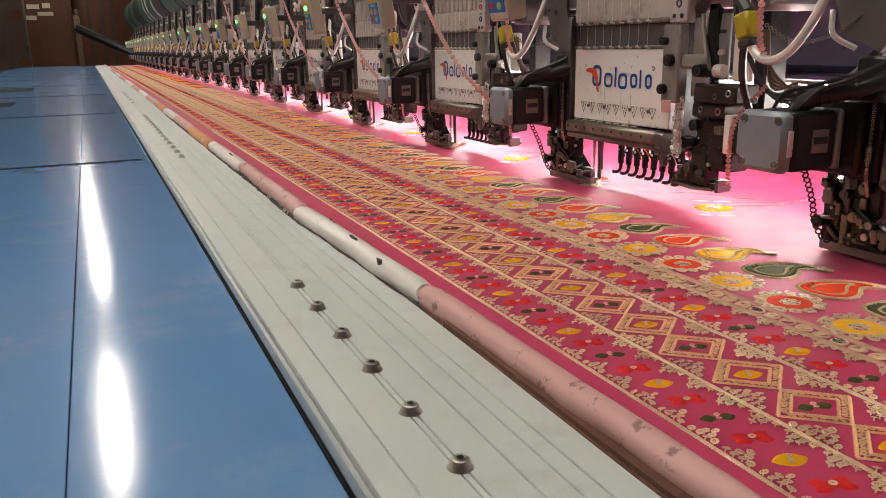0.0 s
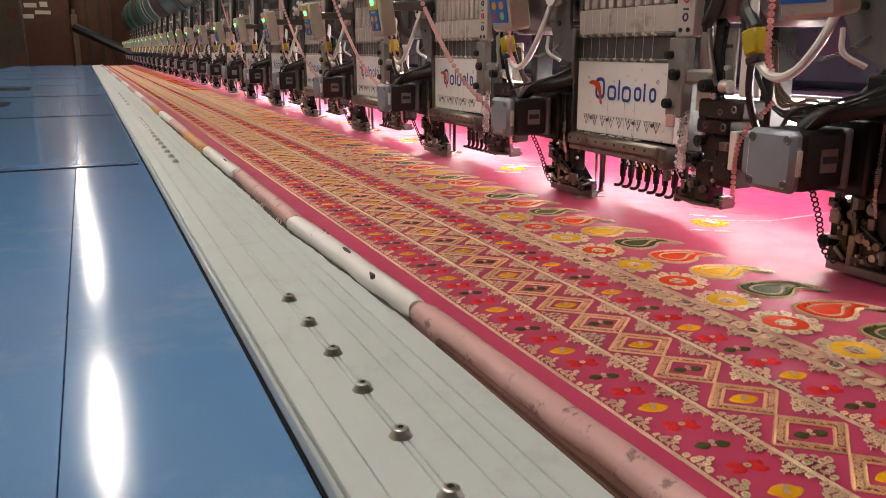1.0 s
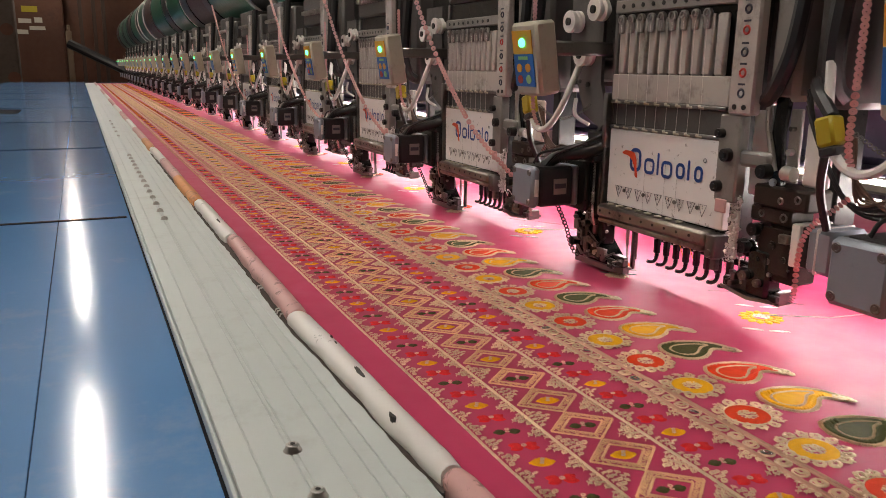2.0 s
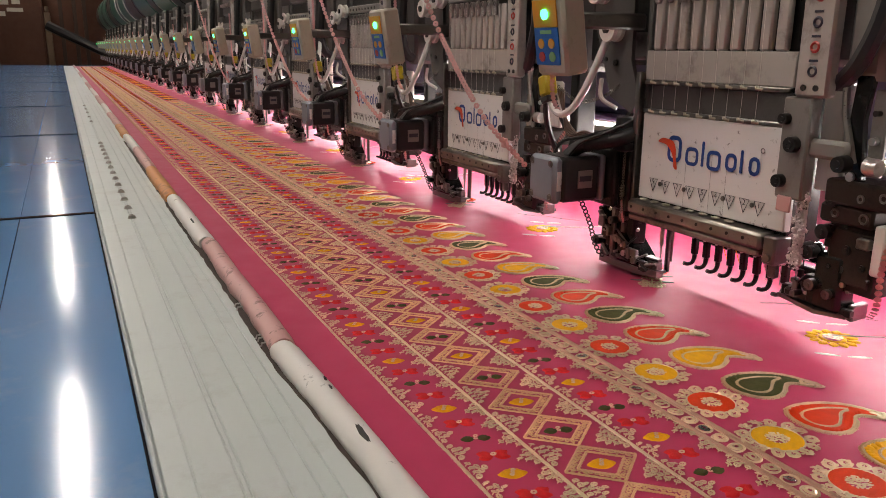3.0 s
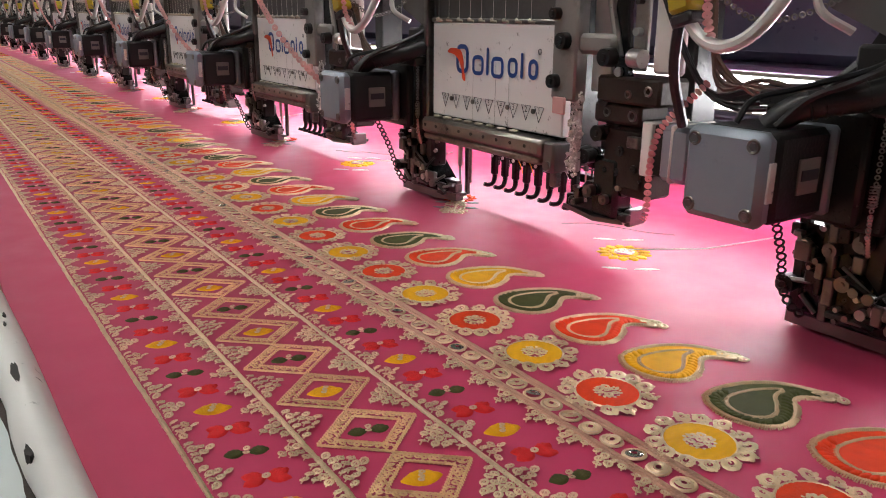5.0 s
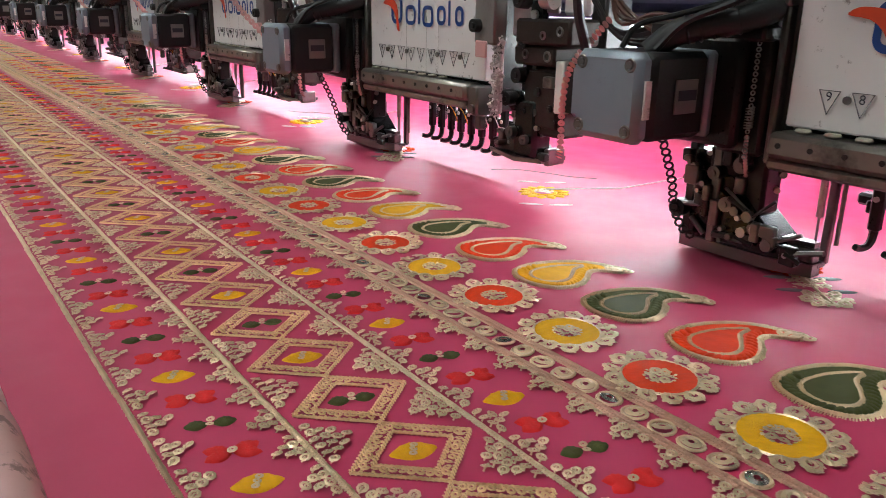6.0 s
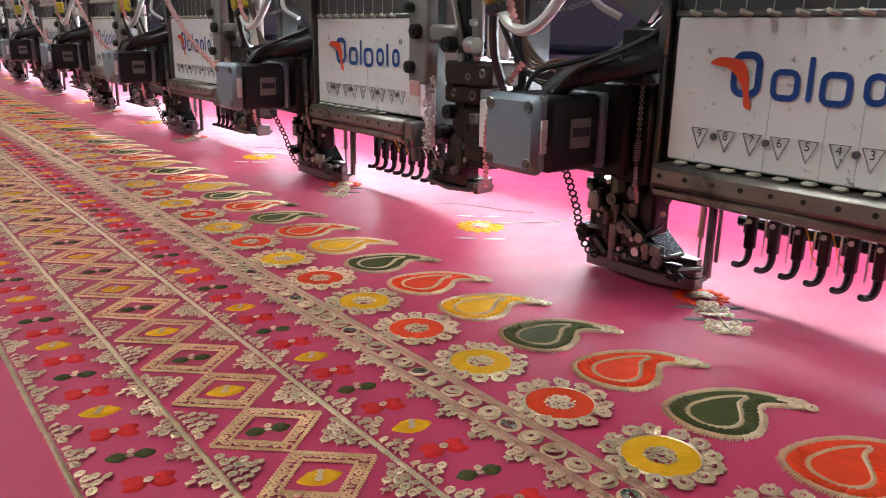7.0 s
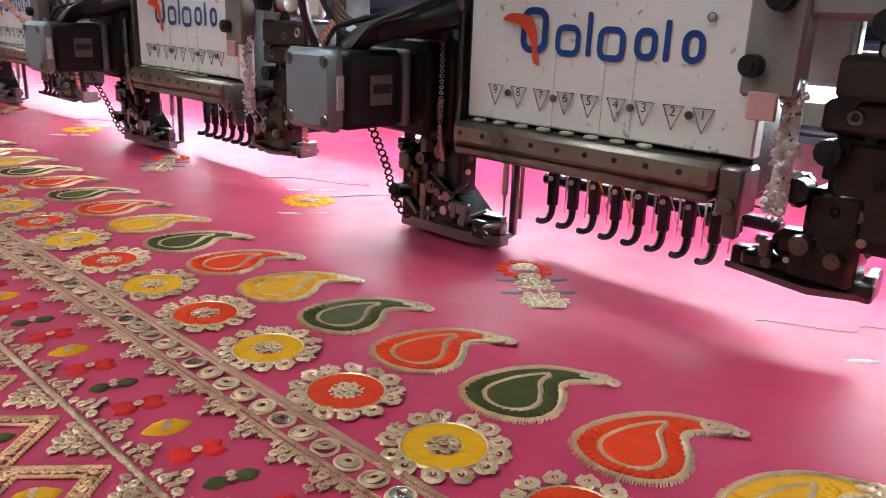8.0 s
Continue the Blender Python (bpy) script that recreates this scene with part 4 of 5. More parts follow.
    n2 = Vector((-d2.y, d2.x, 0))
    B2 = Matrix(((d2.x, n2.x, 0, a2.x), (d2.y, n2.y, 0, a2.y), (0, 0, 1, 0.024), (0, 0, 0, 1)))
    part("base_plate", Geo().prism([(0, -0.014), (0.058, -0.004), (0.060, 0.004), (0.020, 0.019), (0, 0.012)], 0.002, 0.005, B2), DARKSTEEL, dv)
    part("slide", Geo().box(0.004, 0.052, -0.006, 0.010, 0.0055, 0.013, 0.002, B2).box(0.012, 0.040, -0.003, 0.012, 0.013, 0.026, 0.004, B2).box(0.045, 0.058, -0.004, 0.004, 0.004, 0.013, 0.001, B2), BLACK, dv)
    part("end_plate", Geo().box(-0.003, 0.002, -0.010, 0.008, 0.000, 0.012, 0.001, B2), DARKSTEEL, dv)
    for u, z, r in ((0.016, 0.018, 0.0035), (0.034, 0.022, 0.0042), (0.028, 0.062, 0.0055), (0.022, 0.085, 0.0048), (0.040, 0.045, 0.0050), (0.05, 0.012, 0.0024)):
        q = B2 @ Vector((u * 0.75, 0.010, z))
        part("roller", Geo().tube([q, q + Vector((-0.009, 0, 0))], r, 12).tube([q + Vector((-0.009, 0, 0)), q + Vector((-0.0102, 0, 0))], r * 0.4, 8), DARKSTEEL if r < 0.0045 else BLACK, dv)
    for i in range(20):
        q = Vector((0.4605 + r0.uniform(-0.004, 0.001), r0.uniform(-0.184, -0.128), r0.uniform(0.030, 0.062)))
        if q.y < -0.160:
            q.z = r0.uniform(0.03, 0.115)
        else:
            q.x = 0.4560
            q.z = r0.uniform(0.030, 0.046)
        if i % 3 == 0:
            part("pin", Geo().tube([q, q + Vector((-0.004, 0, 0))], r0.uniform(0.0012, 0.0036), 9), STEEL if i % 2 else DARKSTEEL, dv)
        elif i % 3 == 1:
            w, e = r0.uniform(0.0015, 0.005), r0.uniform(0.0015, 0.006)
            part("lug", Geo().box(q.x - 0.0035, q.x + 0.002, q.y - w, q.y + w, q.z - e, q.z + e, 0.0008), BLACK if i % 2 else DARKSTEEL, dv)
        else:
            e = q + Vector((-0.003, r0.uniform(-0.016, 0.016), r0.uniform(-0.012, 0.016)))
            part("link_rod", Geo().tube([q, e], r0.uniform(0.0008, 0.0016), 6), DARKSTEEL if i % 2 else BLACK, dv)
    part("red_tab", Geo().box(0.4340, 0.4362, -0.1425, -0.1300, 0.097, 0.1085, 0.0008), CLAMPPINK, dv, "dull pink plastic tab")
    # right hand motor, seen from its side
    m2 = part("motor", Geo().box(0.445, 0.484, -0.2395, -0.2165, 0.0645, 0.0985, 0.003), MOTORCAP, h, "pale grey motor housing")
    part("motor_core", Geo().box(0.449, 0.482, -0.2160, -0.2085, 0.0655, 0.0975, 0.001), BLACK, m2)
    part("motor_face", Geo().box(0.447, 0.484, -0.2080, -0.2000, 0.0645, 0.0985, 0.001), PLASTICWHITE, m2)
    part("cable_tie", Geo().box(0.4442, 0.4848, -0.2275, -0.2245, 0.0637, 0.0993, 0.003), PLASTICWHITE, m2, "white plastic band")
    part("motor_shell", Geo().box(0.449, 0.486, -0.262, -0.240, 0.066, 0.0965, 0.002), GREY, m2)
    part("top_block", Geo().box(0.446, 0.474, -0.2130, -0.1590, 0.1075, 0.1245, 0.002), BRONZE, h)
    part("mid_block", Geo().box(0.449, 0.476, -0.1965, -0.1550, 0.0938, 0.1072, 0.002), BRONZE, h, "oily brown block")
    for y, z, r in ((-0.204, 0.117, 0.0026), (-0.188, 0.114, 0.0022), (-0.190, 0.1005, 0.0030), (-0.168, 0.101, 0.0026)):
        part("block_screw", Geo().ring((0.4458 if z > 0.108 else 0.4488, y, z), (1, 0, 0), r, 0.0009, 10, 5), DARKSTEEL, h)
    part("post_right", Geo().box(0.486, 0.512, -0.205, -0.190, 0.06, 0.217, 0.002), BLACK, h)
    part("arm_link", Geo().box(0.512, 0.626, -0.205, -0.132, 0.200, 0.217, 0.003), DARKSTEEL, h)
    part("cross_bar", Geo().box(0.466, 0.626, 0.036, 0.11, 0.200, 0.225, 0.003), DARKSTEEL, h)
    # air tube loop, connector, wires
    part("air_tube", Geo().tube(smooth_line([(0.43, -0.232, 0.22), (0.424, -0.240, 0.185), (0.42, -0.252, 0.158), (0.419, -0.270, 0.147), (0.42, -0.288, 0.152), (0.424, -0.302, 0.170), (0.432, -0.309, 0.195), (0.445, -0.312, 0.23)], 6), 0.0036, 9), CLEAR, h, "milky air tube in a loop")
    part("connector", Geo().box(0.413, 0.427, -0.2535, -0.2385, 0.163, 0.1835, 0.002, Matrix.Translation((0.42, -0.246, 0.173)) @ Matrix.Rotation(radians(-16), 4, "X") @ Matrix.Translation((-0.42, 0.246, -0.173))), YELLOWPLASTIC, h, "yellow plug connector")
    part("connector_end", Geo().box(0.4135, 0.4265, -0.2530, -0.2390, 0.1560, 0.1628, 0.0015, Matrix.Translation((0.42, -0.246, 0.173)) @ Matrix.Rotation(radians(-16), 4, "X") @ Matrix.Translation((-0.42, 0.246, -0.173))), RUBBER, h)
    part("connector_lead", Geo().tube(smooth_line([(0.42, -0.246, 0.163), (0.421, -0.243, 0.15), (0.43, -0.236, 0.128), (0.446, -0.232, 0.10)], 5), 0.0032, 7).tube(smooth_line([(0.42, -0.246, 0.1835), (0.425, -0.23, 0.198), (0.445, -0.21, 0.205)], 5), 0.005, 7), RUBBER, h)
    w1, w2 = Geo(), Geo()
    for i in range(4):
        w1.tube(smooth_line([(0.43, -0.250 - 0.003 * i, 0.17), (0.435, -0.262, 0.138 - 0.004 * i), (0.44, -0.285, 0.121 + 0.003 * i), (0.435, -0.31, 0.118 + 0.003 * i), (0.41, -0.335, 0.118 + 0.002 * i)], 5), 0.0014, 5)
        w2.tube(smooth_line([(0.45, -0.2, 0.20 - 0.004 * i), (0.447, -0.214, 0.165), (0.455, -0.24, 0.12), (0.47, -0.27, 0.112 + 0.004 * i), (0.5, -0.32, 0.13), (0.55, -0.345, 0.15 + 0.005 * i)], 5), 0.002, 5)
    part("wire", w1, BROWNWIRE, h)
    part("wire", w2, RUBBER, h)
    bun = Geo()
    for i in range(3):
        bun.tube(smooth_line([(0.50, 0.045 + 0.006 * i, 0.30), (0.478, 0.048 + 0.006 * i, 0.22), (0.468, 0.055 + 0.005 * i, 0.17), (0.45, 0.066, 0.145), (0.43, 0.074, 0.128)], 5), 0.003, 6)
    part("wire", bun, RUBBER, h)
    part("silver_wire", Geo().tube(smooth_line([(0.44, 0.092, 0.182), (0.436, 0.086, 0.165), (0.446, 0.074, 0.155)], 5), 0.0022, 7), CLEAR, h)
    # chains and sequin bands
    part("ring_chain", chain(Geo(), [(0.415, 0.083, 0.0712), (0.424, 0.084, 0.056), (0.432, 0.085, 0.040), (0.437, 0.087, 0.028), (0.440, 0.082, 0.016), (0.443, 0.074, 0.011)], 0.0042, 0.0021, 0.0007), BLACK, h, "hanging black chain of rings", kind="stuff")
    part("bead_chain", chain(Geo(), [(0.4375, 0.047, 0.135), (0.4373, 0.047, 0.10), (0.437, 0.047, 0.062)], 0.0022, 0.0010, 0.0004), STEEL, h, kind="stuff")
    part("coil_spring", Geo().tube([(0.437 + 0.002 * math.cos(t), 0.047 + 0.002 * math.sin(t), 0.076 + 0.00022 * t) for t in np.linspace(0, 50, 110)], 0.0004, 4), STEEL, h)
    part("sequin_band", strip(Geo(), [(0.437, 0.047, 0.074), (0.438, 0.047, 0.062), (0.440, 0.0465, 0.052)], 0.0016, 0.0012), PINKSEQUIN, h, kind="stuff")
    part("sequin_band", strip(Geo(), [(0.44, -0.2535, 0.128), (0.441, -0.240, 0.116), (0.443, -0.225, 0.104), (0.445, -0.214, 0.090), (0.446, -0.210, 0.070), (0.448, -0.2085, 0.045), (0.455, -0.200, 0.033)], 0.0036, 0.0024), PINKSEQUIN, h, "pink sequin band feeding down", kind="stuff")
    part("sequin_band", strip(Geo(), [(0.405, -0.274, 0.30), (0.406, -0.273, 0.25), (0.407, -0.272, 0.20), (0.412, -0.268, 0.165), (0.42, -0.266, 0.15)], 0.0038, 0.0027), PINKSEQUIN, h, "hanging pink sequin band", kind="stuff")
    part("bead_chain", chain(Geo(), [(0.418, -0.264, 0.175), (0.43, -0.285, 0.160), (0.44, -0.31, 0.165), (0.45, -0.33, 0.18)], 0.0032, 0.0013, 0.0005), DARKSTEEL, h, kind="stuff")
    return h


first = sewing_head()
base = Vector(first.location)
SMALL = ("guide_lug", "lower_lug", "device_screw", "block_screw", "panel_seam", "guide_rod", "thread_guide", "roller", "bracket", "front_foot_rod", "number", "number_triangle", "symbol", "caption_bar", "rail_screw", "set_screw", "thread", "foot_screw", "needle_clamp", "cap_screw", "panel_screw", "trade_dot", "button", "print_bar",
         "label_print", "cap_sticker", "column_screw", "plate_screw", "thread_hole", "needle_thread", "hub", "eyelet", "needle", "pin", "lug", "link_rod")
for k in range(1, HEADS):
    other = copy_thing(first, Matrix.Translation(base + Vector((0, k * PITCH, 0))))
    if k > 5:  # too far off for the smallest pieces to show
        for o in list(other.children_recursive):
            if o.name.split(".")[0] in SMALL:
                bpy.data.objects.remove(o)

# long slack bands from the reels above to the heads
for k in range(1, 7):
    y = k * PITCH
    s = strip(Geo(), [(0.36, y + 0.05, 0.40), (0.368, y - 0.02, 0.31), (0.38, y - 0.07, 0.23), (0.40, y - 0.14, 0.14), (0.43, y - 0.19, 0.085)], 0.0046, 0.0034)
    single("sequin_ribbon", s, PINKSEQUIN, "slack pink sequin ribbon hanging before a sewing head", "sequin ribbon", "sequin ribbons") if k in (2, 3, 4, 6) else None

# ---- the frame that carries the cloth ----
frame_rail = thing("cloth_frame", (0.06, 0, 0), "pale grooved metal frame rail with screws and clips", "embroidery frame")
cuts = [0.028, 0.0470, 0.0500, 0.067, 0.0795, 0.0885]
edges = [0.0145] + cuts + [0.1045]
body = Geo().box(0.0148, 0.1042, -0.9, END - 0.6, 0.0, 0.0092)
part("rail_core", body, RAILPAINT, frame_rail)
for a, b in zip(edges, edges[1:]):
    part("rail_strip", Geo().box(a + 0.00035, b - 0.00035, -0.9, END - 0.6, 0.0, 0.0102, 0.0004), RAILPAINT, frame_rail)
part("rear_rail", Geo().box(1.115, 1.21, -0.9, END - 0.6, 0.0, 0.0102, 0.001).box(1.108, 1.122, -0.9, END - 0.6, 0.0103, 0.022, 0.004), LILAC, frame_rail, "dusky lilac rail at the far edge")
# Thin black strip on the table stands in for the rail's shadow.
part("rail_shadow", Geo().box(0.0104, 0.0120, -0.9, END - 0.6, -0.0027, -0.0012), DARKGAP, frame_rail, "dark strip drawn as the rail's shadow on the table")
part("rail_lip", Geo().box(0.0118, 0.0145, -0.9, END - 0.6, -0.001, 0.0085, 0.0012), RAILPAINT, frame_rail)
screw = Geo().tube([(0, 0, 0.0102), (0, 0, 0.0114), (0, 0, 0.0138), (0, 0, 0.0142)], 0.0053, 18, 0.0027).ring((0, 0, 0.0141), (0, 0, 1), 0.0021, 0.0006, 14, 5)
hole = Geo().tube([(0, 0, 0.0138), (0, 0, 0.01445)], 0.0014, 6)
sm, hm = screw.mesh("screw", STEEL), hole.mesh("socket", BLACK)


def stud(x, y, scale=1.0):
    s = new("screw", sm)
    s.parent = frame_rail
    s.location = Vector((x, y, 0)) - ORIGIN[frame_rail.name]
    q = new("socket", hm)
    q.parent = s


for i in range(7):
    stud(0.0487, 0.1560 - 0.0505 * i)
for i in range(14):
    stud(0.0487, 0.86 + 0.062 * i)
for i in range(5):
    stud(0.0487, 2.2 + 0.16 * i)


def clip(y0, y1, mat, left, right, left_end=None, right_end=None):
    """A clip with a rounded back that holds the cloth's edge; left and right bound it across the rail, at its start and its end."""
    l0, l1, r0, r1 = left, left_end or left, right, right_end or right
    geo = Geo()
    prof = [(0.10, 0.0060), (0.0, 0.0158), (0.11, 0.0205), (0.39, 0.0228), (0.70, 0.0208), (0.94, 0.0135), (1.0, 0.0028)]
    prof = [(p.x, p.z) for p in smooth_line([(x, 0, z) for x, z in prof], 3)]
    k, ny = len(prof), max(9, int((y1 - y0) / 0.012)) if y1 < 1.3 else 9
    vs, fs = [], []
    for j in range(ny):
        t = j / (ny - 1)
        left, right = l0 + (l1 - l0) * t, r0 + (r1 - r0) * t
        y = y0 + 0.0015 + (y1 - y0 - 0.003) * t
        sh = 0.93 if j in (0, ny - 1) else 1.0
        wob = 0.0006 * math.sin(9 * y + 1.3) + 0.0004 * math.sin(31 * y)
        ragged = 0.0022 * noise.noise(Vector((y * 34, l0 * 50, 0.3)))
        for x, z in prof:
            w = left + ragged * (1 - x) ** 2 + (right - left) * (0.5 + (x - 0.5) * sh)
            vs.append((w + wob, y, z * sh + 0.0005 * noise.noise(Vector((y * 45, x * 3, 2.0)))))
    for j in range(ny - 1):
        for i in range(k):
            i2 = (i + 1) % k
            fs.append((j * k + i, (j + 1) * k + i, (j + 1) * k + i2, j * k + i2))
    fs += [tuple(range(k)), tuple(reversed(range((ny - 1) * k, ny * k)))]
    geo.add(vs, fs)
    return part("clip", geo, mat, frame_rail, {"scuffed_white_clip": "scuffed white plastic clip", "scuffed_pink_clip": "scuffed pink plastic clip", "orange_brown_clip": "orange brown clip"}[mat.name])


marks = [(-0.86, CLAMPPINK, 0.1135, 0.1270), (-0.32, CLAMPPINK, 0.1135, 0.1270, 0.1045, 0.1220), (0.088, CLAMPWHITE, 0.1050, 0.1215, 0.0960, 0.1175), (0.365, CLAMPPINK, 0.0990, 0.1175), (0.68, CLAMPWHITE, 0.0970, 0.1175),
         (0.945, CLAMPORANGE, 0.0955, 0.1175), (1.22, CLAMPPINK, 0.0975, 0.1175), (1.5, CLAMPWHITE, 0.0980, 0.1175), (1.75, CLAMPORANGE, 0.0970, 0.1175), (2.0, CLAMPPINK, 0.0980, 0.1175), (2.4, CLAMPWHITE, 0.0980, 0.1175),
         (2.8, CLAMPPINK, 0.0980, 0.1175), (3.3, CLAMPWHITE, 0.0980, 0.1175), (3.9, CLAMPPINK, 0.0980, 0.1175), (4.6, CLAMPWHITE, 0.0980, 0.1175), (5.4, CLAMPPINK, 0.0980, 0.1175), (6.4, CLAMPWHITE, 0.0980, 0.1175), (7.6, CLAMPPINK, 0.0980, 0.1175)]
for n, (a, m, *bounds) in enumerate(marks):
    clip(a, marks[n + 1][0] if n + 1 < len(marks) else 9.0, m, *bounds)
part("clip_channel", Geo().box(0.1046, 0.1110, -0.9, END - 0.6, 0.0, 0.0050, 0.0008), CLAMPSHADOW, frame_rail, "grimy channel beside the clips, darkened for shade")
# Flat overlay on the rail that paints in the groove's dark shadow.
part("clip_channel", Geo().prism([(0.1030, -0.86), (0.1046, -0.86), (0.1046, 0.03), (0.1040, 0.03), (0.1028, -0.12)], 0.0100, 0.0106), CLAMPBROWN, frame_rail, "brown strip on the rail drawn as the groove's shadow")
# dark ribbon for grime and groove shade, then chips and staples along the torn clips
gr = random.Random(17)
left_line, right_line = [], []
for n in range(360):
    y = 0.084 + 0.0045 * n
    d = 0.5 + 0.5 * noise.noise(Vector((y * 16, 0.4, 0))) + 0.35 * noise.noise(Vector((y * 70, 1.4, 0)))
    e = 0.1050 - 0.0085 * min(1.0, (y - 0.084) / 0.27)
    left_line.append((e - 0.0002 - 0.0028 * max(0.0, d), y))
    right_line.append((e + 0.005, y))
part("grime_and_shade", Geo().add([(x, y, 0.01055) for x, y in left_line + right_line], [(n, n + 360, n + 361, n + 1) for n in range(359)]), CLAMPSHADOW, frame_rail, "grimy edge beside the clips, with the groove's shade")
part("groove_side", Geo().prism([(0.1046, -0.86), (0.1175, -0.86), (0.1175, -0.32), (0.1085, 0.045), (0.1046, 0.045)], 0.0030, 0.0128), CLAMPBROWN, frame_rail, "brown stained groove under the pink clip")
for x, y, w, l in ((0.1078, 0.219, 0.0014, 0.024), (0.1098, 0.277, 0.0008, 0.006), (0.1108, 0.291, 0.0007, 0.005), (0.1045, 0.150, 0.0012, 0.010), (0.1040, 0.76, 0.0012, 0.030)):
    outline = [(x + w * math.cos(a) * gr.uniform(0.5, 1.3), y + l / 2 * math.sin(a) * gr.uniform(0.6, 1.2)) for a in np.linspace(0, 2 * math.pi, 15)[:-1]]
    part("chip", Geo().prism(outline, 0.0190, 0.0230), CHIPGREY, frame_rail, "dark chip in the clip")
for y in (0.477, 0.468, 0.401, 0.395, 0.385):
    part("staple", Geo().tube([(0.0945, y, 0.0106), (0.0955, y + 0.001, 0.0128), (0.0990, y + 0.001, 0.0130), (0.1000, y, 0.0106)], 0.0007, 6), STEEL, frame_rail, "shiny wire staple")

# ---- the embroidered cloth ----
cloth = thing("embroidered_cloth", (0.35, 0, 0), "pink satin cloth with gold, yellow, red and green embroidery", "cloth")
geo = Geo()
xs = list(np.linspace(0.1155, 1.112, 38))
ys = list(np.linspace(-0.95, 2.5, 100)) + list(np.linspace(2.6, END - 0.4, 40))
for y in ys:
    for x in xs:
        z = 0.0004 * noise.noise(Vector((x * 5, y * 3, 0))) + 0.00012 * noise.noise(Vector((x * 30, y * 14, 4)))
        geo.v.append(Vector((x, y, 0.0006 + max(0.0, z + 0.0004))))
nx = len(xs)
for j in range(len(ys) - 1):
    for i in range(nx - 1):
        a = j * nx + i
        geo.f.append((a, a + 1, a + nx + 1, a + nx))
part("satin", geo, SILK, cloth, "plain pink satin ground")

ZC = 0.0016  # height at which the stitching lies


def lump_row(geo, pts, r, jitter, rr):
    for p in pts:
        q = Vector(p) + Vector((rr.uniform(-jitter, jitter), rr.uniform(-jitter, jitter), rr.uniform(0, 0.0006)))
        geo.disc(q, (rr.uniform(-0.55, 0.55), rr.uniform(-0.55, 0.55), 1), r * rr.uniform(0.85, 1.15), 0, 7, r * 0.55)
    return geo


def sequin(geo, x, y, r, rr, n=10, hole=0.22, z=0.0):
    t = Vector((rr.uniform(-0.35, 0.35), rr.uniform(-0.35, 0.35), 1))
    c = Vector((x, y, ZC + 0.0007 + z))
    geo.disc(c, t, r, r * 0.55, n, r * 0.22)
    geo.disc(c + Vector((0, 0, r * 0.22)), t, r * 0.55, r * hole, n, -r * 0.12)
    return geo


def dome(poly, centre, rise, rr, ribs=True):
    """Raised satin-stitch fill: an outline with a lifted, ribbed middle."""
    g, n = Geo(), len(poly)
    c = Vector((*centre, ZC + rise))
    for s, h in ((1.0, 0.0), (0.86, 0.75), (0.5, 1.0)):
        for i, p in enumerate(poly):
            q = Vector((centre[0] + (p[0] - centre[0]) * s, centre[1] + (p[1] - centre[1]) * s, ZC - 0.0009 + (rise + 0.0009) * h))
            if ribs and s < 1:
                q.z += 0.00022 * (1 if i % 2 else -1)
            g.v.append(q)
    g.v.append(c)
    for r in range(2):
        for i in range(n):
            j = (i + 1) % n
            g.f.append((r * n + i, r * n + j, (r + 1) * n + j, (r + 1) * n + i))
    for i in range(n):
        g.f.append((2 * n + i, 2 * n + (i + 1) % n, 3 * n))
    return g


def satin_ring(R0, R1, rise, n=64):
    g = Geo()
    prof = [(R1, -0.0009), (R1 * 0.97, rise * 0.7), ((R0 + R1) / 2, rise), (R0 * 1.05, rise * 0.7), (R0, -0.0009)]
    for i in range(n):
        t = 2 * math.pi * i / n
        for r, z in prof:
            g.v.append(Vector((r * math.cos(t), r * math.sin(t), ZC + z + (0.0002 if i % 2 else -0.0002))))
    m = len(prof)
    for i in range(n):
        j = (i + 1) % n
        for q in range(m - 1):
            g.f.append((i * m + q, j * m + q, j * m + q + 1, i * m + q + 1))
    return g


def flower_parts(rr, lobes=13):
    """Ring of sequins, coloured ring, sequined heart."""
    border, heart = Geo(), Geo()
    for i in range(lobes):
        t = 2 * math.pi * (i + rr.uniform(-0.1, 0.1)) / lobes
        x, y = 0.0181 * math.cos(t), 0.0181 * math.sin(t)
        sequin(border, x, y, 0.0038, rr, 12, 0.3)
        pts = [(x + 0.0030 * math.cos(a), y + 0.0030 * math.sin(a), ZC + 0.0005) for a in np.linspace(0, 6.28, 8)[:-1]]
        lump_row(border, pts, 0.0012, 0.0006, rr)
        border.tube([(x * 0.80, y * 0.80, ZC + 0.0002), (x * 0.9, y * 0.9, ZC + 0.0017), (x, y, ZC + 0.0012)], 0.0004, 4)
    border.ring((0, 0, ZC), (0, 0, 1), 0.0143, 0.0007, 36, 4)
    for i in range(6):
        t = 2 * math.pi * i / 6
        sequin(heart, 0.0037 * math.cos(t), 0.0037 * math.sin(t), 0.0022, rr, 8)
    sequin(heart, 0, 0, 0.0018, rr, 8, z=0.0006)
    lump_row(heart, [(0.0058 * math.cos(t), 0.0058 * math.sin(t), ZC) for t in np.linspace(0, 6.28, 16)[:-1]], 0.0009, 0.0003, rr)
    return border, satin_ring(0.0055, 0.0142, 0.0010), heart


UV = (Vector((0.86, -0.51, 0)), Vector((0.51, 0.86, 0)))
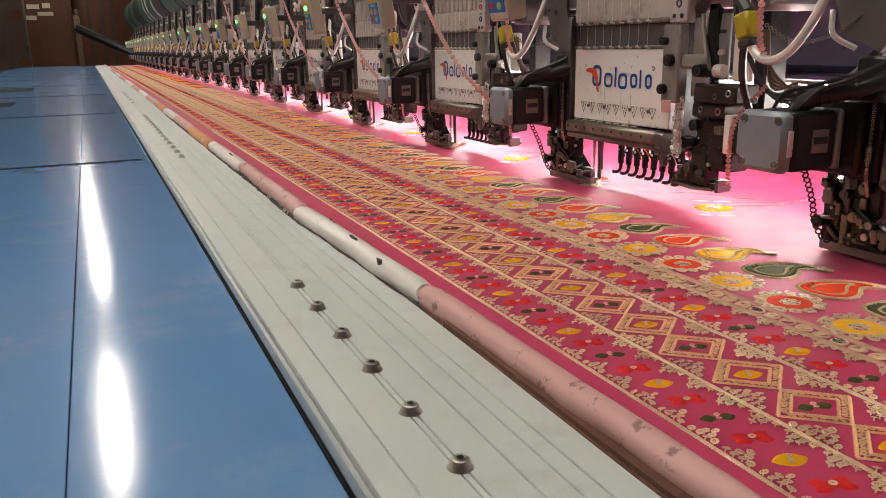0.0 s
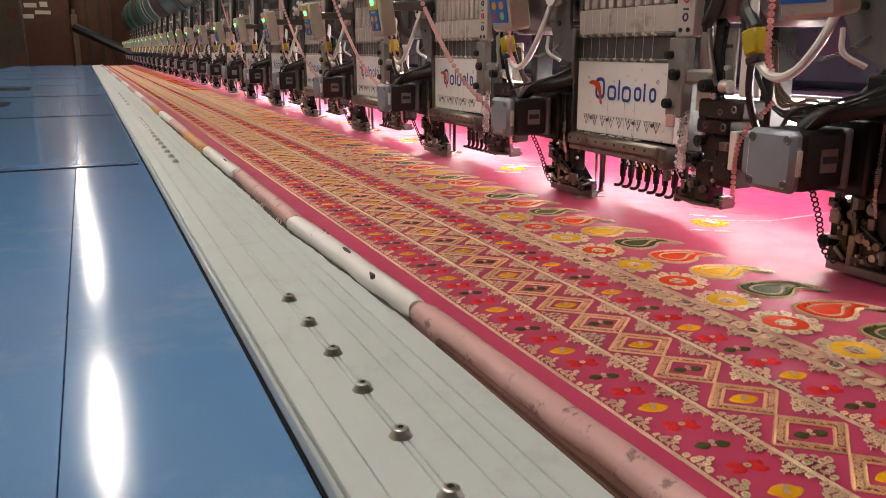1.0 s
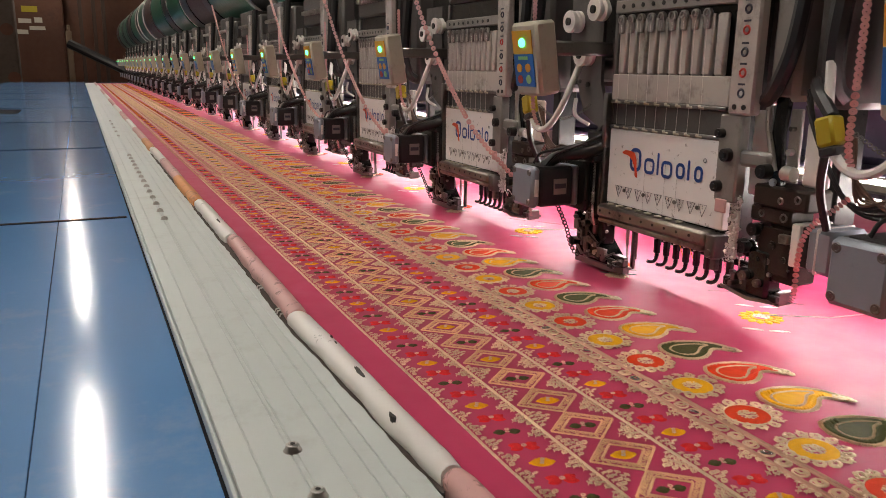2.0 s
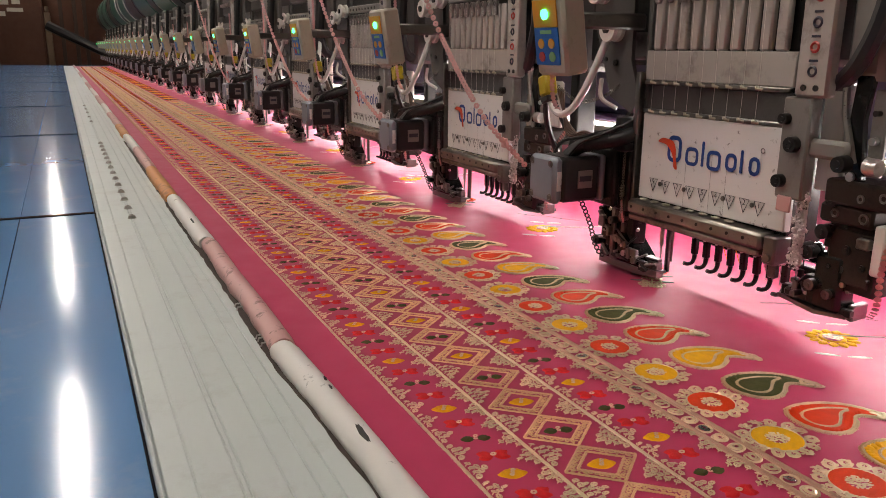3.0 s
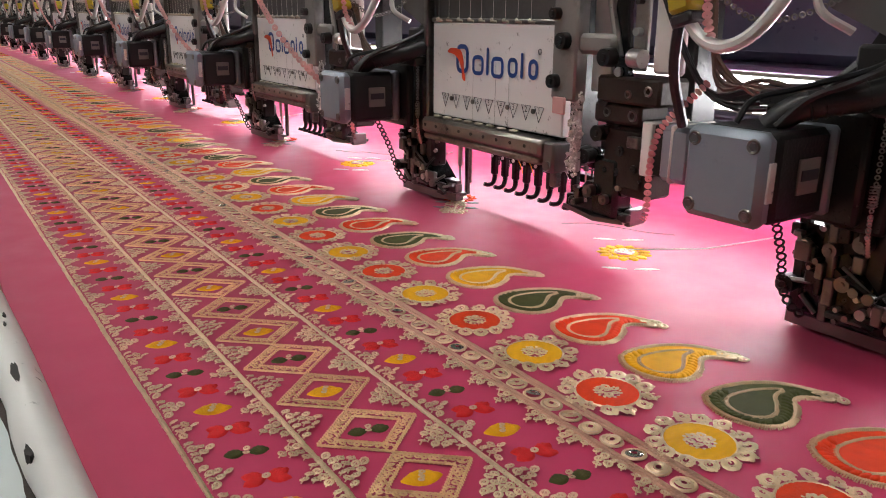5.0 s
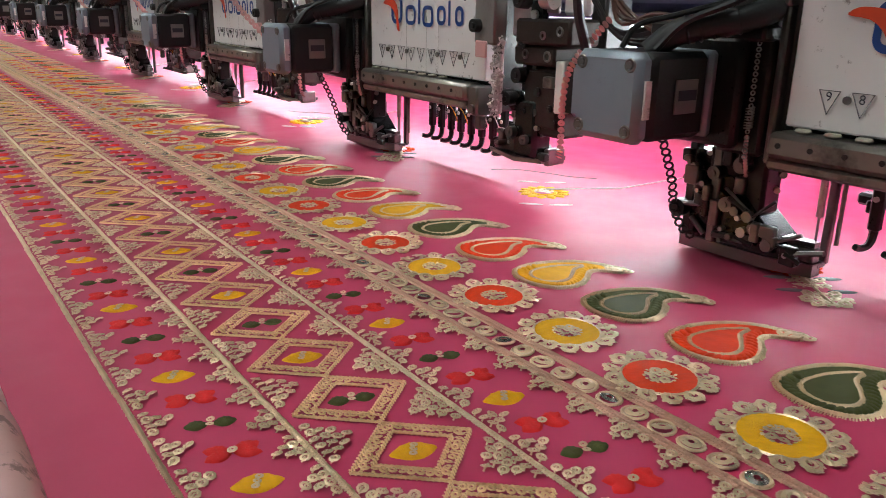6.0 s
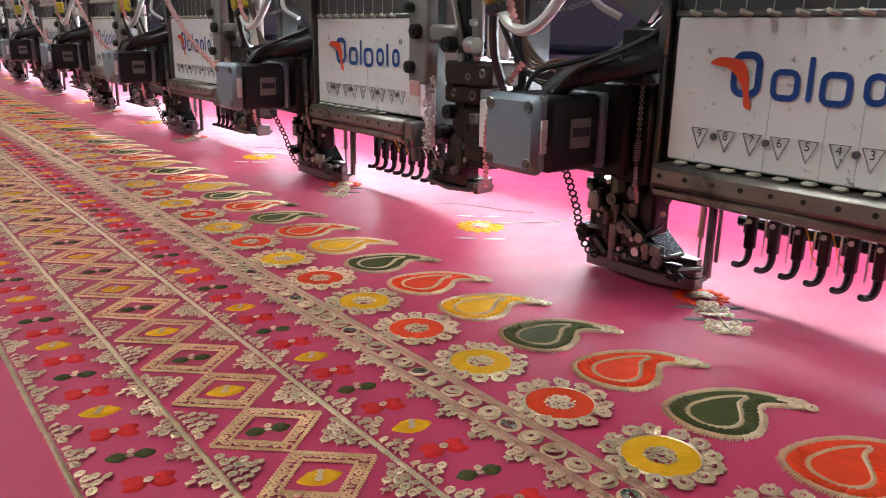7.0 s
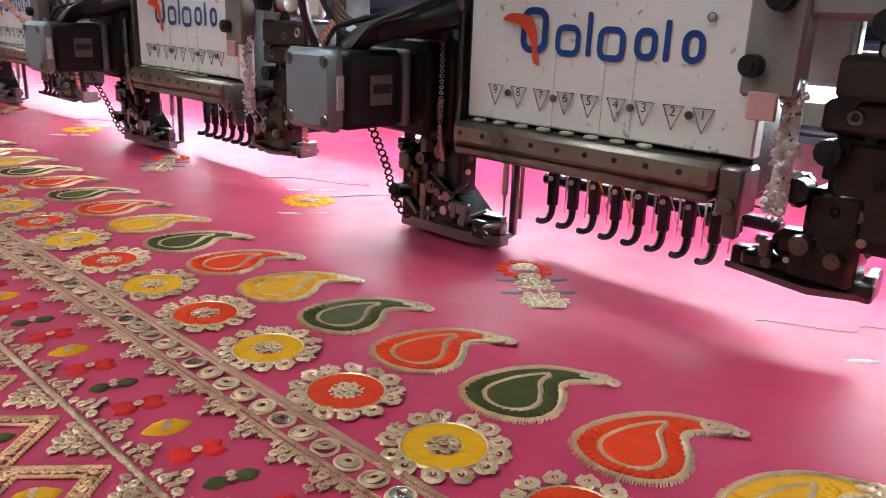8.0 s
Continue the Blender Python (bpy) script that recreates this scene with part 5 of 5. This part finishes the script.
PAISLEY = [(0.016, 0.0316), (0.0175, 0.0375), (0.024, 0.0435), (0.036, 0.0480), (0.049, 0.0488), (0.060, 0.0455), (0.069, 0.0390), (0.0745, 0.0345), (0.0725, 0.0305), (0.066, 0.0325), (0.0585, 0.0340), (0.0535, 0.0310),
           (0.0515, 0.0240), (0.0460, 0.0150), (0.0380, 0.0100), (0.0290, 0.0105), (0.0205, 0.0170), (0.0165, 0.0250)]


def paisley_parts(rr):
    outer = closed_line([UV[0] * u + UV[1] * v for u, v in PAISLEY], 3)
    c = UV[0] * 0.034 + UV[1] * 0.0275
    inner = closed_line([UV[0] * u + UV[1] * v for u, v in ((0.0235, 0.0300), (0.0265, 0.0355), (0.0340, 0.0395), (0.0430, 0.0418), (0.0535, 0.0415), (0.0475, 0.0360), (0.0445, 0.0285), (0.0405, 0.0205), (0.0340, 0.0170), (0.0270, 0.0190), (0.0238, 0.0245))], 3)
    gold = Geo()
    z = Vector((0, 0, ZC + 0.0004))
    for line, r in ((outer, 0.0017), (inner, 0.0014)):
        gold.tube([p + z for p in line + line[:1]], r * 0.5, 5, cap=False)
        for i in range(0, len(line)):
            a, b = line[i], line[(i + 1) % len(line)]
            d = (b - a).normalized()
            nn = Vector((-d.y, d.x, 0))
            m = max(2, int((b - a).length / 0.0008))
            for s in range(m):
                p = a.lerp(b, s / m) + z
                w, v = r * rr.uniform(0.75, 1.35), r * rr.uniform(0.75, 1.2)
                gold.tube([p - nn * v - z * 0.45, p + Vector((0, 0, r * rr.uniform(0.4, 0.7))), p + nn * w + d * r * 0.3 - z * 0.45], 0.00036, 3, cap=False)
    tip = UV[0] * 0.0735 + UV[1] * 0.0325
    for dx, dy in ((0, 0), (-0.0035, 0.002), (-0.007, 0.0030), (0.001, -0.004), (-0.0045, -0.0015)):
        q = tip + UV[0] * dx + UV[1] * dy
        sequin(gold, q.x, q.y, 0.0029, rr, 9, z=0.0006)
    fill = Geo().prism([(p.x, p.y) for p in reversed(outer)], 0.0008, ZC + 0.0004)
    mid = [(0.0290, 0.0420), (0.0200, 0.0355), (0.0195, 0.0270), (0.0225, 0.0195), (0.0300, 0.0138), (0.0385, 0.0138), (0.0440, 0.0190), (0.0485, 0.0270), (0.0530, 0.0350), (0.0600, 0.0390)]
    rope = smooth_line([UV[0] * u + UV[1] * v for u, v in mid], 3)
    for a, b in zip(rope, rope[1:]):
        t = math.atan2((b - a).y, (b - a).x) + 1.0
        q = (a + b) / 2
        fill.join(dome([(q.x + x, q.y + y) for x, y in eye_shape(0.0068, 0.0034, t)], (q.x, q.y), 0.0024, rr, False))
    heart = Geo().prism([(p.x, p.y) for p in reversed(inner)], ZC + 0.0003, ZC + 0.0010)
    return gold, fill, heart


def eye_shape(length, width, skew):
    top = [(length * (t - 0.5), width / 2 * math.sin(math.pi * t) ** 0.85) for t in np.linspace(0.02, 0.98, 9)]
    bot = [(length * (t - 0.5), -width / 2 * math.sin(math.pi * t) ** 0.85) for t in np.linspace(0.98, 0.02, 9)]
    c, s = math.cos(skew), math.sin(skew)
    return list(reversed([(x * c - y * s, x * s + y * c) for x, y in top + bot]))


def eye_parts(rr, length=0.0170, width=0.0102, skew=radians(-14)):
    fill = dome(eye_shape(length, width, skew), (0, 0), 0.0011, rr)
    heart = Geo()
    for s in (-1, 0, 1):
        sequin(heart, 0.0024 * s * math.cos(skew + 1.2), 0.0024 * s * math.sin(skew + 1.2), 0.0014, rr, 8, z=0.0008)
    return fill, heart


def cross_parts(rr):
    fill, heart = Geo(), Geo()
    for i in range(4):
        t = (0.12, -0.58, math.pi + 0.12, math.pi - 0.58)[i]
        cx, cy = 0.0047 * math.cos(t), 0.0047 * math.sin(t)
        poly = [(cx + x, cy + y) for x, y in eye_shape(0.0098, 0.0066, t)]
        fill.join(dome(poly, (cx, cy), 0.0009, rr))
    sequin(heart, 0, 0, 0.0018, rr, 8, z=0.0007)
    return fill, heart


def leaf_pair(rr):
    fill, heart = Geo(), Geo()
    for s in (-1, 1):
        cx, cy = 0.0046 * s * math.cos(-0.24), 0.0046 * s * math.sin(-0.24)
        fill.join(dome([(cx + x, cy + y) for x, y in eye_shape(0.0085, 0.0066, -0.24)], (cx, cy), 0.0010, rr))
    for s in (-1, 1):
        sequin(heart, 0.0006 * s, 0.0014 * s, 0.0015, rr, 8, z=0.0008)
    return fill, heart


def cluster_geo(rr, big=False):
    """Stepped triangle of sequins and couched gold, pointing along +x from a braid at x = 0."""
    g = Geo()
    rows = ((0.0020, 6), (0.0054, 4), (0.0088, 3), (0.0122, 1)) if big else ((0.0020, 4), (0.0052, 2), (0.0084, 1))
    for x, n in rows:
        for i in range(n):
            y = (i - (n - 1) / 2) * 0.0044
            q = x + rr.uniform(-0.0004, 0.0004)
            sequin(g, q, y, 0.0020, rr, 8, 0.34)
            g.tube([(q - 0.0019, y - 0.0012, ZC), (q, y, ZC + 0.0011), (q + 0.0019, y + 0.0012, ZC)], 0.00035, 4)
    return g


def satin_cord(g, a, b, r, rr, step=0.0016):
    """A cord from a to b, wound with slanting stitches."""
    d = (b - a).normalized()
    nn = Vector((-d.y, d.x, 0))
    g.tube([a, b], r * 0.7, 5)
    n = max(1, int((b - a).length / step))
    for j in range(n):
        c = a.lerp(b, (j + 0.5) / n)
        e, up = (nn * r * rr.uniform(0.8, 1.15) + d * r * 0.9), Vector((0, 0, r * rr.uniform(0.7, 0.9)))
        g.tube([c - e - up * 0.3, c + up, c + e - up * 0.3], r * 0.42, 4, cap=False)
    return g


def diamond_geo(rr, hx=0.0225, hy=0.0198):
    g = Geo()
    corners = [(hx, 0), (0, hy), (-hx, 0), (0, -hy)]
    for i in range(4):
        a, b = Vector((*corners[i], ZC)), Vector((*corners[(i + 1) % 4], ZC))
        n = 13
        for s in (0.99, 0.93, 0.83, 0.72, 0.66):
            p, q = a * s, b * s
            p.z = q.z = ZC
            if s == 0.83:
                for j in range(9):
                    c = p.lerp(q, (j + 0.5) / 9)
                    sequin(g, c.x + rr.uniform(-0.0003, 0.0003), c.y + rr.uniform(-0.0003, 0.0003), 0.00155, rr, 8)
            elif s in (0.93, 0.72):
                lump_row(g, [p.lerp(q, (j + 0.5) / 7) for j in range(7)], 0.0006, 0.0004, rr)
            else:
                satin_cord(g, p, q, 0.00085, rr)
    return g


def mirror_parts(rr):
    g, m = Geo(), Geo()
    sequin(m, 0, 0, 0.0036, rr, 12, 0.3)
    g.ring((0, 0, ZC), (rr.uniform(-0.1, 0.1), rr.uniform(-0.1, 0.1), 1), 0.0042, 0.0008, 16, 5)
    return g, m


def low(poly_r, n=6, rise=0.0012):
    return Geo().disc((0, 0, ZC), (0, 0, 1), poly_r, 0, n, rise)


rr = random.Random(11)
CX = ORIGIN[cloth.name]
SHARED = {}


FLAT = 0.55


def pressed(geo, k=None):
    """The stitching pulled flat onto the cloth."""
    out = Geo()
    out.v = [Vector((p.x, p.y, 0.0008 + (p.z - 0.0008) * (k or FLAT))) for p in geo.v]
    out.f = geo.f
    return out


def stitch(name, key, geo_fn, mat, x, y, parent=None, turn=0.0, label="", flip=False):
    """A stitched piece of the cloth; alike pieces share a mesh."""
    if key not in SHARED:
        SHARED[key] = pressed(geo_fn(), 0.78 if mat in (PALEGOLD, GOLD, MIRROR) and not key.startswith(("row_heart", "diamond_heart")) else FLAT).mesh(key, mat, (0, 0, 0), 50)
    ob = new(name, SHARED[key])
    ob.parent = parent or cloth
    if parent is None:
        ob.location = Vector((x, y, 0)) - CX
        ob.rotation_euler = (0, 0, turn)
    return tagged(ob, label)


FL = [flower_parts(random.Random(20 + i)) for i in range(3)]
PA = [paisley_parts(random.Random(30 + i)) for i in range(2)]
EY, CR, LF = eye_parts(rr), cross_parts(rr), leaf_pair(rr)
CS, CB = [cluster_geo(random.Random(40 + i)) for i in range(4)], [cluster_geo(random.Random(50 + i), True) for i in range(3)]
DM = [diamond_geo(random.Random(60 + i)) for i in range(2)]
MR = [mirror_parts(random.Random(70 + i)) for i in range(4)]
XF, XP = 0.327, 0.327
NEAR0, NEAR1 = -0.30, 1.0
FLOWER_Y0 = -0.1444
CYCLE = "YRGRGYRG"     # paisley colours away from the first
FAR = {}


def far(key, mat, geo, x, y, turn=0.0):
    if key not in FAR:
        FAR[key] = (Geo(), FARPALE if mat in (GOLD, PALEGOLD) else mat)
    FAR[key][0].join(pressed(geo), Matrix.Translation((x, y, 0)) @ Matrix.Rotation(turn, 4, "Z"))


def near(y):
    return NEAR0 <= y <= NEAR1


THREADS = {"Y": YELLOWTHREAD, "R": REDTHREAD, "G": GREENTHREAD}
STOP = END - 0.6
for i in range(-8, int((STOP - FLOWER_Y0) / 0.05)):
    y = FLOWER_Y0 + 0.05 * i
    c = "Y" if i % 2 == 0 else "R"
    v = i % 3
    colour = CYCLE[i % 8]
    if near(y):
        f = stitch("flower_motif", "flower_border%d" % v, lambda: FL[v][0], PALEGOLD, XF, y, None, 0.4 * i, "yellow flower ringed with sequins" if c == "Y" else "red flower ringed with sequins")
        stitch("petal_ring", "petal_ring" + c, lambda: FL[0][1], THREADS[c], 0, 0, f)
        stitch("heart", "flower_heart%d" % v, lambda: FL[v][2], PALEGOLD, 0, 0, f)["kind"] = "stuff"
        p = stitch("paisley_motif", "paisley_fill" + colour, lambda: PA[0][1], THREADS[colour], XP, y, None, 0, {"Y": "yellow", "R": "red", "G": "dark green"}[colour] + " paisley with gold outline")
        stitch("outline", "paisley_gold%d" % (i % 2), lambda: PA[i % 2][0], PALEGOLD, 0, 0, p)
        stitch("heart", "paisley_heart" + colour, lambda: PA[0][2], THREADS[colour], 0, 0, p)
    elif y < 3.2:
        far("border_flowers", PALEGOLD, FL[v][0] if y < 1.8 else Geo().ring((0, 0, ZC), (0, 0, 1), 0.0178, 0.0035, 14, 4), XF, y, 0.4 * i)
        far("petals_" + c, THREADS[c], satin_ring(0.0055, 0.0142, 0.001, 16), XF, y)
        far("hearts", PALEGOLD, low(0.005), XF, y)
        far("paisley_" + colour, THREADS[colour], PA[0][1] if y < 1.8 else dome([(q.x, q.y) for q in closed_line([UV[0] * a + UV[1] * b for a, b in PAISLEY], 1)], (0.0433, 0.0063), 0.001, rr, False), XP, y)
        lineo = closed_line([UV[0] * a + UV[1] * b + Vector((0, 0, ZC + 0.0004)) for a, b in PAISLEY], 1)
        far("paisley_gold", GOLD, PA[0][0] if y < 1.6 else Geo().tube(lineo + lineo[:1], 0.0016, 4, cap=False), XP, y)
    else:
        far("border_flowers", PALEGOLD, Geo().ring((0, 0, ZC), (0, 0, 1), 0.0178, 0.0035, 9, 3), XF, y)
        far("petals_" + c, THREADS[c], low(0.0142, 8), XF, y)
        far("paisley_" + colour, THREADS[colour], Geo().prism([(q.x, q.y) for q in reversed([UV[0] * a + UV[1] * b for a, b in PAISLEY])], ZC - 0.001, ZC + 0.001), XP, y)

for i in range(-16, int(STOP / 0.02)):
    for x, y0, side in ((0.1755, 0.0255, 0), (0.2678, 0.0257, 1)):
        y = y0 + 0.02 * i
        kind = "YRGR"[-i % 4]
        if near(y):
            src, mat, nm, lab = {"Y": (EY, YELLOWTHREAD, "eye_motif", "yellow eye-shaped motif"), "R": (CR, CRIMSONTHREAD, "cross_motif", "red four-petalled motif"), "G": (LF, GREENTHREAD, "leaf_motif", "dark green double leaf motif")}[kind]
            e = stitch(nm, "row_fill" + kind, lambda: src[0], mat, x, y, None, 0, lab)
            stitch("centre_sequin", "row_heart" + kind, lambda: src[1], PALEGOLD, 0, 0, e)["kind"] = "stuff"
        else:
            far("row_" + kind, {"Y": YELLOWTHREAD, "R": CRIMSONTHREAD, "G": GREENTHREAD}[kind], {"Y": EY, "R": CR, "G": LF}[kind][0] if y < 1.8 else Geo().prism(eye_shape(0.016, 0.009, -0.55), ZC - 0.001, ZC + 0.0008), x, y)
            if y < 2.4:
                far("row_sequins", MIRROR, low(0.002), x, y)
    for x, turn, off in ((0.1565, 0.0, 0.01), (0.1945, math.pi, 0.01), (0.2510, 0.0, 0.01), (0.2895, math.pi, 0.0)):
        y = off + 0.0057 + 0.02 * i
        if near(y) and y < 0.98:
            stitch("sequin_triangle", "cluster%d" % (i % 4), lambda: CS[i % 4], PALEGOLD, x, y, None, turn)["kind"] = "stuff"
        else:
            far("clusters", PALEGOLD, CS[i % 4] if y < 1.35 else Geo().add([(0, -0.007, ZC - 0.001), (0.0105, 0, ZC), (0, 0.007, ZC - 0.001), (0.003, 0, ZC + 0.0016)], [(0, 1, 3), (1, 2, 3)]), x, y, turn)

for i in range(-8, int(STOP / 0.04)):
    y = 0.0147 + 0.04 * i
    kind = "Y" if i % 2 == 0 else "G"
    if near(y):
        dm = stitch("diamond_motif", "diamond%d" % (i % 2), lambda: DM[i % 2], GOLD, 0.2223, y, None, 0, "gold sequined diamond frame")
        stitch("eye", "diamond_eye" + kind, lambda: (EY if kind == "Y" else LF)[0], THREADS[kind], 0, 0, dm)
        stitch("centre_sequin", "diamond_heart" + kind, lambda: (EY if kind == "Y" else LF)[1], PALEGOLD, 0, 0, dm)["kind"] = "stuff"
    else:
        far("diamonds", GOLD, DM[0] if y < 1.8 else Geo().tube([(0.02, 0, ZC), (0, 0.0178, ZC), (-0.02, 0, ZC), (0, -0.0178, ZC), (0.02, 0, ZC)], 0.0024, 4, cap=False), 0.2223, y)
        far("row_" + kind, THREADS[kind], (EY if kind == "Y" else LF)[0] if y < 1.8 else Geo().prism(eye_shape(0.016, 0.009, -0.55), ZC - 0.001, ZC + 0.0008), 0.2223, y)
    for x, turn in ((0.1975, 0.0), (0.2475, math.pi)):
        yy = y + 0.02
        if near(yy):
            stitch("sequin_triangle", "big_cluster%d" % (i % 3), lambda: CB[i % 3], PALEGOLD, x, yy, None, turn)["kind"] = "stuff"
        else:
            far("clusters", PALEGOLD, CB[i % 3] if yy < 1.35 else Geo().add([(0, -0.011, ZC - 0.001), (0.016, 0, ZC), (0, 0.011, ZC - 0.001), (0.005, 0, ZC + 0.002)], [(0, 1, 3), (1, 2, 3)]), x, yy, turn)

for i in range(-27, int(STOP / 0.0118)):
    y = 0.004 + 0.0118 * i
    if near(y):
        c = stitch("mirror_sequin", "mirror_ring%d" % (i % 4), lambda: MR[i % 4][0], PALEGOLD, 0.2982, y, None, i)
        stitch("mirror", "mirror_disc%d" % (i % 20), lambda: MR[i % 4][1], MIRROR if i % 5 == 0 else PALEGOLD, 0, 0, c)
    elif y < 5:
        far("mirror_rings", PALEGOLD, Geo().ring((0, 0, ZC), (0, 0, 1), 0.0042, 0.0012, 8, 3), 0.2982, y)
        far("mirrors", MIRROR, Geo().disc((0, 0, ZC + 0.0006), (rr.uniform(-0.12, 0.12), rr.uniform(-0.12, 0.12), 1), 0.0034, 0, 7, 0.0003), 0.2982, y)


def braid(x, r, mat=BRAIDGOLD, name="gold_braid"):
    """A twisted cord couched along the cloth."""
    g = Geo()
    kr = random.Random(int(x * 10000))
    y = -0.34
    while y < 1.3:
        satin_cord(g, Vector((x + kr.uniform(-0.0002, 0.0002), y, ZC - 0.0002)), Vector((x + kr.uniform(-0.0002, 0.0002), y + 0.0402, ZC - 0.0002)), r * 0.8, kr, 0.0013)
        y += 0.04
    far_part = Geo()
    while y < 3.6:
        satin_cord(far_part, Vector((x + kr.uniform(-0.0003, 0.0003), y, ZC - 0.0003)), Vector((x + kr.uniform(-0.0003, 0.0003), y + 0.0402, ZC - 0.0003)), r, kr, 0.0045)
        y += 0.04
    far_part.tube([(x, 3.6, ZC - 0.0004), (x, STOP, ZC - 0.0004)], r * 0.7, 6)
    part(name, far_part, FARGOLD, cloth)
    part(name, g, mat, cloth, "gold braid line" if mat is BRAIDGOLD else "dull rose gold braid line")


for x, r in ((0.1548, 0.0012), (0.1958, 0.0013), (0.2492, 0.0013), (0.2900, 0.0013), (0.2926, 0.0011), (0.3040, 0.0011), (0.3066, 0.0013)):
    braid(x, r, ROSEGOLD if x > 0.28 else BRAIDGOLD)

# sprays sewn under the heads, two in every pitch
DIRECTION = Vector((-0.64, -0.77, 0))
SIDE = Vector((0.77, -0.64, 0))
SP = random.Random(5)
yb, wl, rb, sg, gl = Geo(), Geo(), Geo(), Geo(), Geo()
for i in range(13):
    t = 2 * math.pi * i / 13
    cx, cy = 0.0145 * math.cos(t), 0.0145 * math.sin(t)
    yb.join(dome([(cx + x, cy + y) for x, y in eye_shape(0.0105, 0.0075, t)], (cx, cy), 0.0012, SP))
    cx, cy = cx * 0.86, cy * 0.86
    rb.join(dome([(cx + x, cy + y) for x, y in eye_shape(0.0085, 0.0062, t)], (cx, cy), 0.0012, SP))
yb.ring((0, 0, ZC), (0, 0, 1), 0.0085, 0.0016, 24, 5)
for i in range(7):
    t = 2 * math.pi * i / 7
    sequin(sg, 0.0045 * math.cos(t), 0.0045 * math.sin(t), 0.0030, SP, 9, z=0.0008)
sequin(sg, 0, 0, 0.003, SP, 9, z=0.0014)
ang = math.atan2(SIDE.y, SIDE.x)
for u in (-0.036, 0.034):
    for s in (-1, 1):
        q = -DIRECTION * u + SIDE * 0.0105 * s
        wl.join(dome([(q.x + x, q.y + y) for x, y in eye_shape(0.019, 0.0034, ang + 0.12 * s)], (q.x, q.y), 0.0008, SP))
for u, n in ((0.014, 2), (0.023, 3), (0.031, 3), (0.043, 3), (0.050, 4), (0.056, 3)):
    for j in range(n):
        q = DIRECTION * u + SIDE * (j - (n - 1) / 2) * 0.0062
        sequin(gl, q.x, q.y, 0.0034, SP, 9)
        lump_row(gl, [(q.x + 0.003 * math.cos(a), q.y + 0.003 * math.sin(a), ZC) for a in (0.4, 1.8, 3.1, 4.6)], 0.0011, 0.0006, SP)
gl.tube([DIRECTION * 0.01 + Vector((0, 0, ZC)), DIRECTION * 0.055 + Vector((0, 0, ZC + 0.001))], 0.0008, 5)
gb = Geo()
for u in (0.018, 0.037):
    for s in (-1, 1):
        q = DIRECTION * u + SIDE * 0.0125 * s
        gb.join(dome([(q.x + x, q.y + y) for x, y in eye_shape(0.016, 0.0045, ang)], (q.x, q.y), 0.0008, SP))
for k in range(-1, HEADS - 2):
    y = -0.149 + PITCH * k
    f = stitch("yellow_flower", "spray_yellow", lambda: yb, YELLOWTHREAD, 0.4905, y, None, 0, "yellow flower with white leaves, freshly sewn")
    stitch("heart", "spray_heart", lambda: sg, PALEGOLD, 0, 0, f)["kind"] = "stuff"
    stitch("white_leaves", "spray_leaves", lambda: wl, WHITETHREAD, 0, 0, f)
    y = 0.0527 + PITCH * k
    f = stitch("red_flower", "spray_red", lambda: rb, REDTHREAD, 0.4895, y, None, 0.2, "half-sewn red flower with a gold sequin stem")
    stitch("heart", "spray_heart2", lambda: sg, PALEGOLD, 0, 0, f)["kind"] = "stuff"
    st = stitch("stem", "spray_stem", lambda: gl, PALEGOLD, 0, 0, f, 0, "gold sequin stem")
    st.rotation_euler = (0, 0, -0.2)
    lv = stitch("leaves", "spray_bud", lambda: gb, GREYTHREAD, 0, 0, f)
    lv.rotation_euler = (0, 0, -0.2)
    y = -0.149 + PITCH * k
    th = Geo().tube([(0.4905, y, ZC + 0.002), (0.535, y - 0.035, 0.006), (0.575, y - 0.065, 0.016)], 0.0005, 4)
    part("loose_thread", th, WHITETHREAD, cloth) if k < 6 else None
    if k < 5:
        w = [Vector((0.51 + 0.012 * j + SP.uniform(-0.004, 0.004), y + 0.09 - 0.018 * j + SP.uniform(-0.008, 0.008), ZC)) for j in range(5)]
        part("loose_thread", Geo().tube(smooth_line(w, 5), 0.00022, 4), GREYTHREAD, cloth)

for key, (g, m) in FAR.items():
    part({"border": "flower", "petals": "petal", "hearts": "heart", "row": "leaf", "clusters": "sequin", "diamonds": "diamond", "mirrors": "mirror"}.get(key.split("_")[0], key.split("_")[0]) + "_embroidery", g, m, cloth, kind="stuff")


def motions():
    for ob in (cloth, frame_rail):
        o = ORIGIN[ob.name]
        walk(ob, [(t, Matrix.Translation(o + Vector((x, y, 0)))) for t, x, y in FEED])


motions()
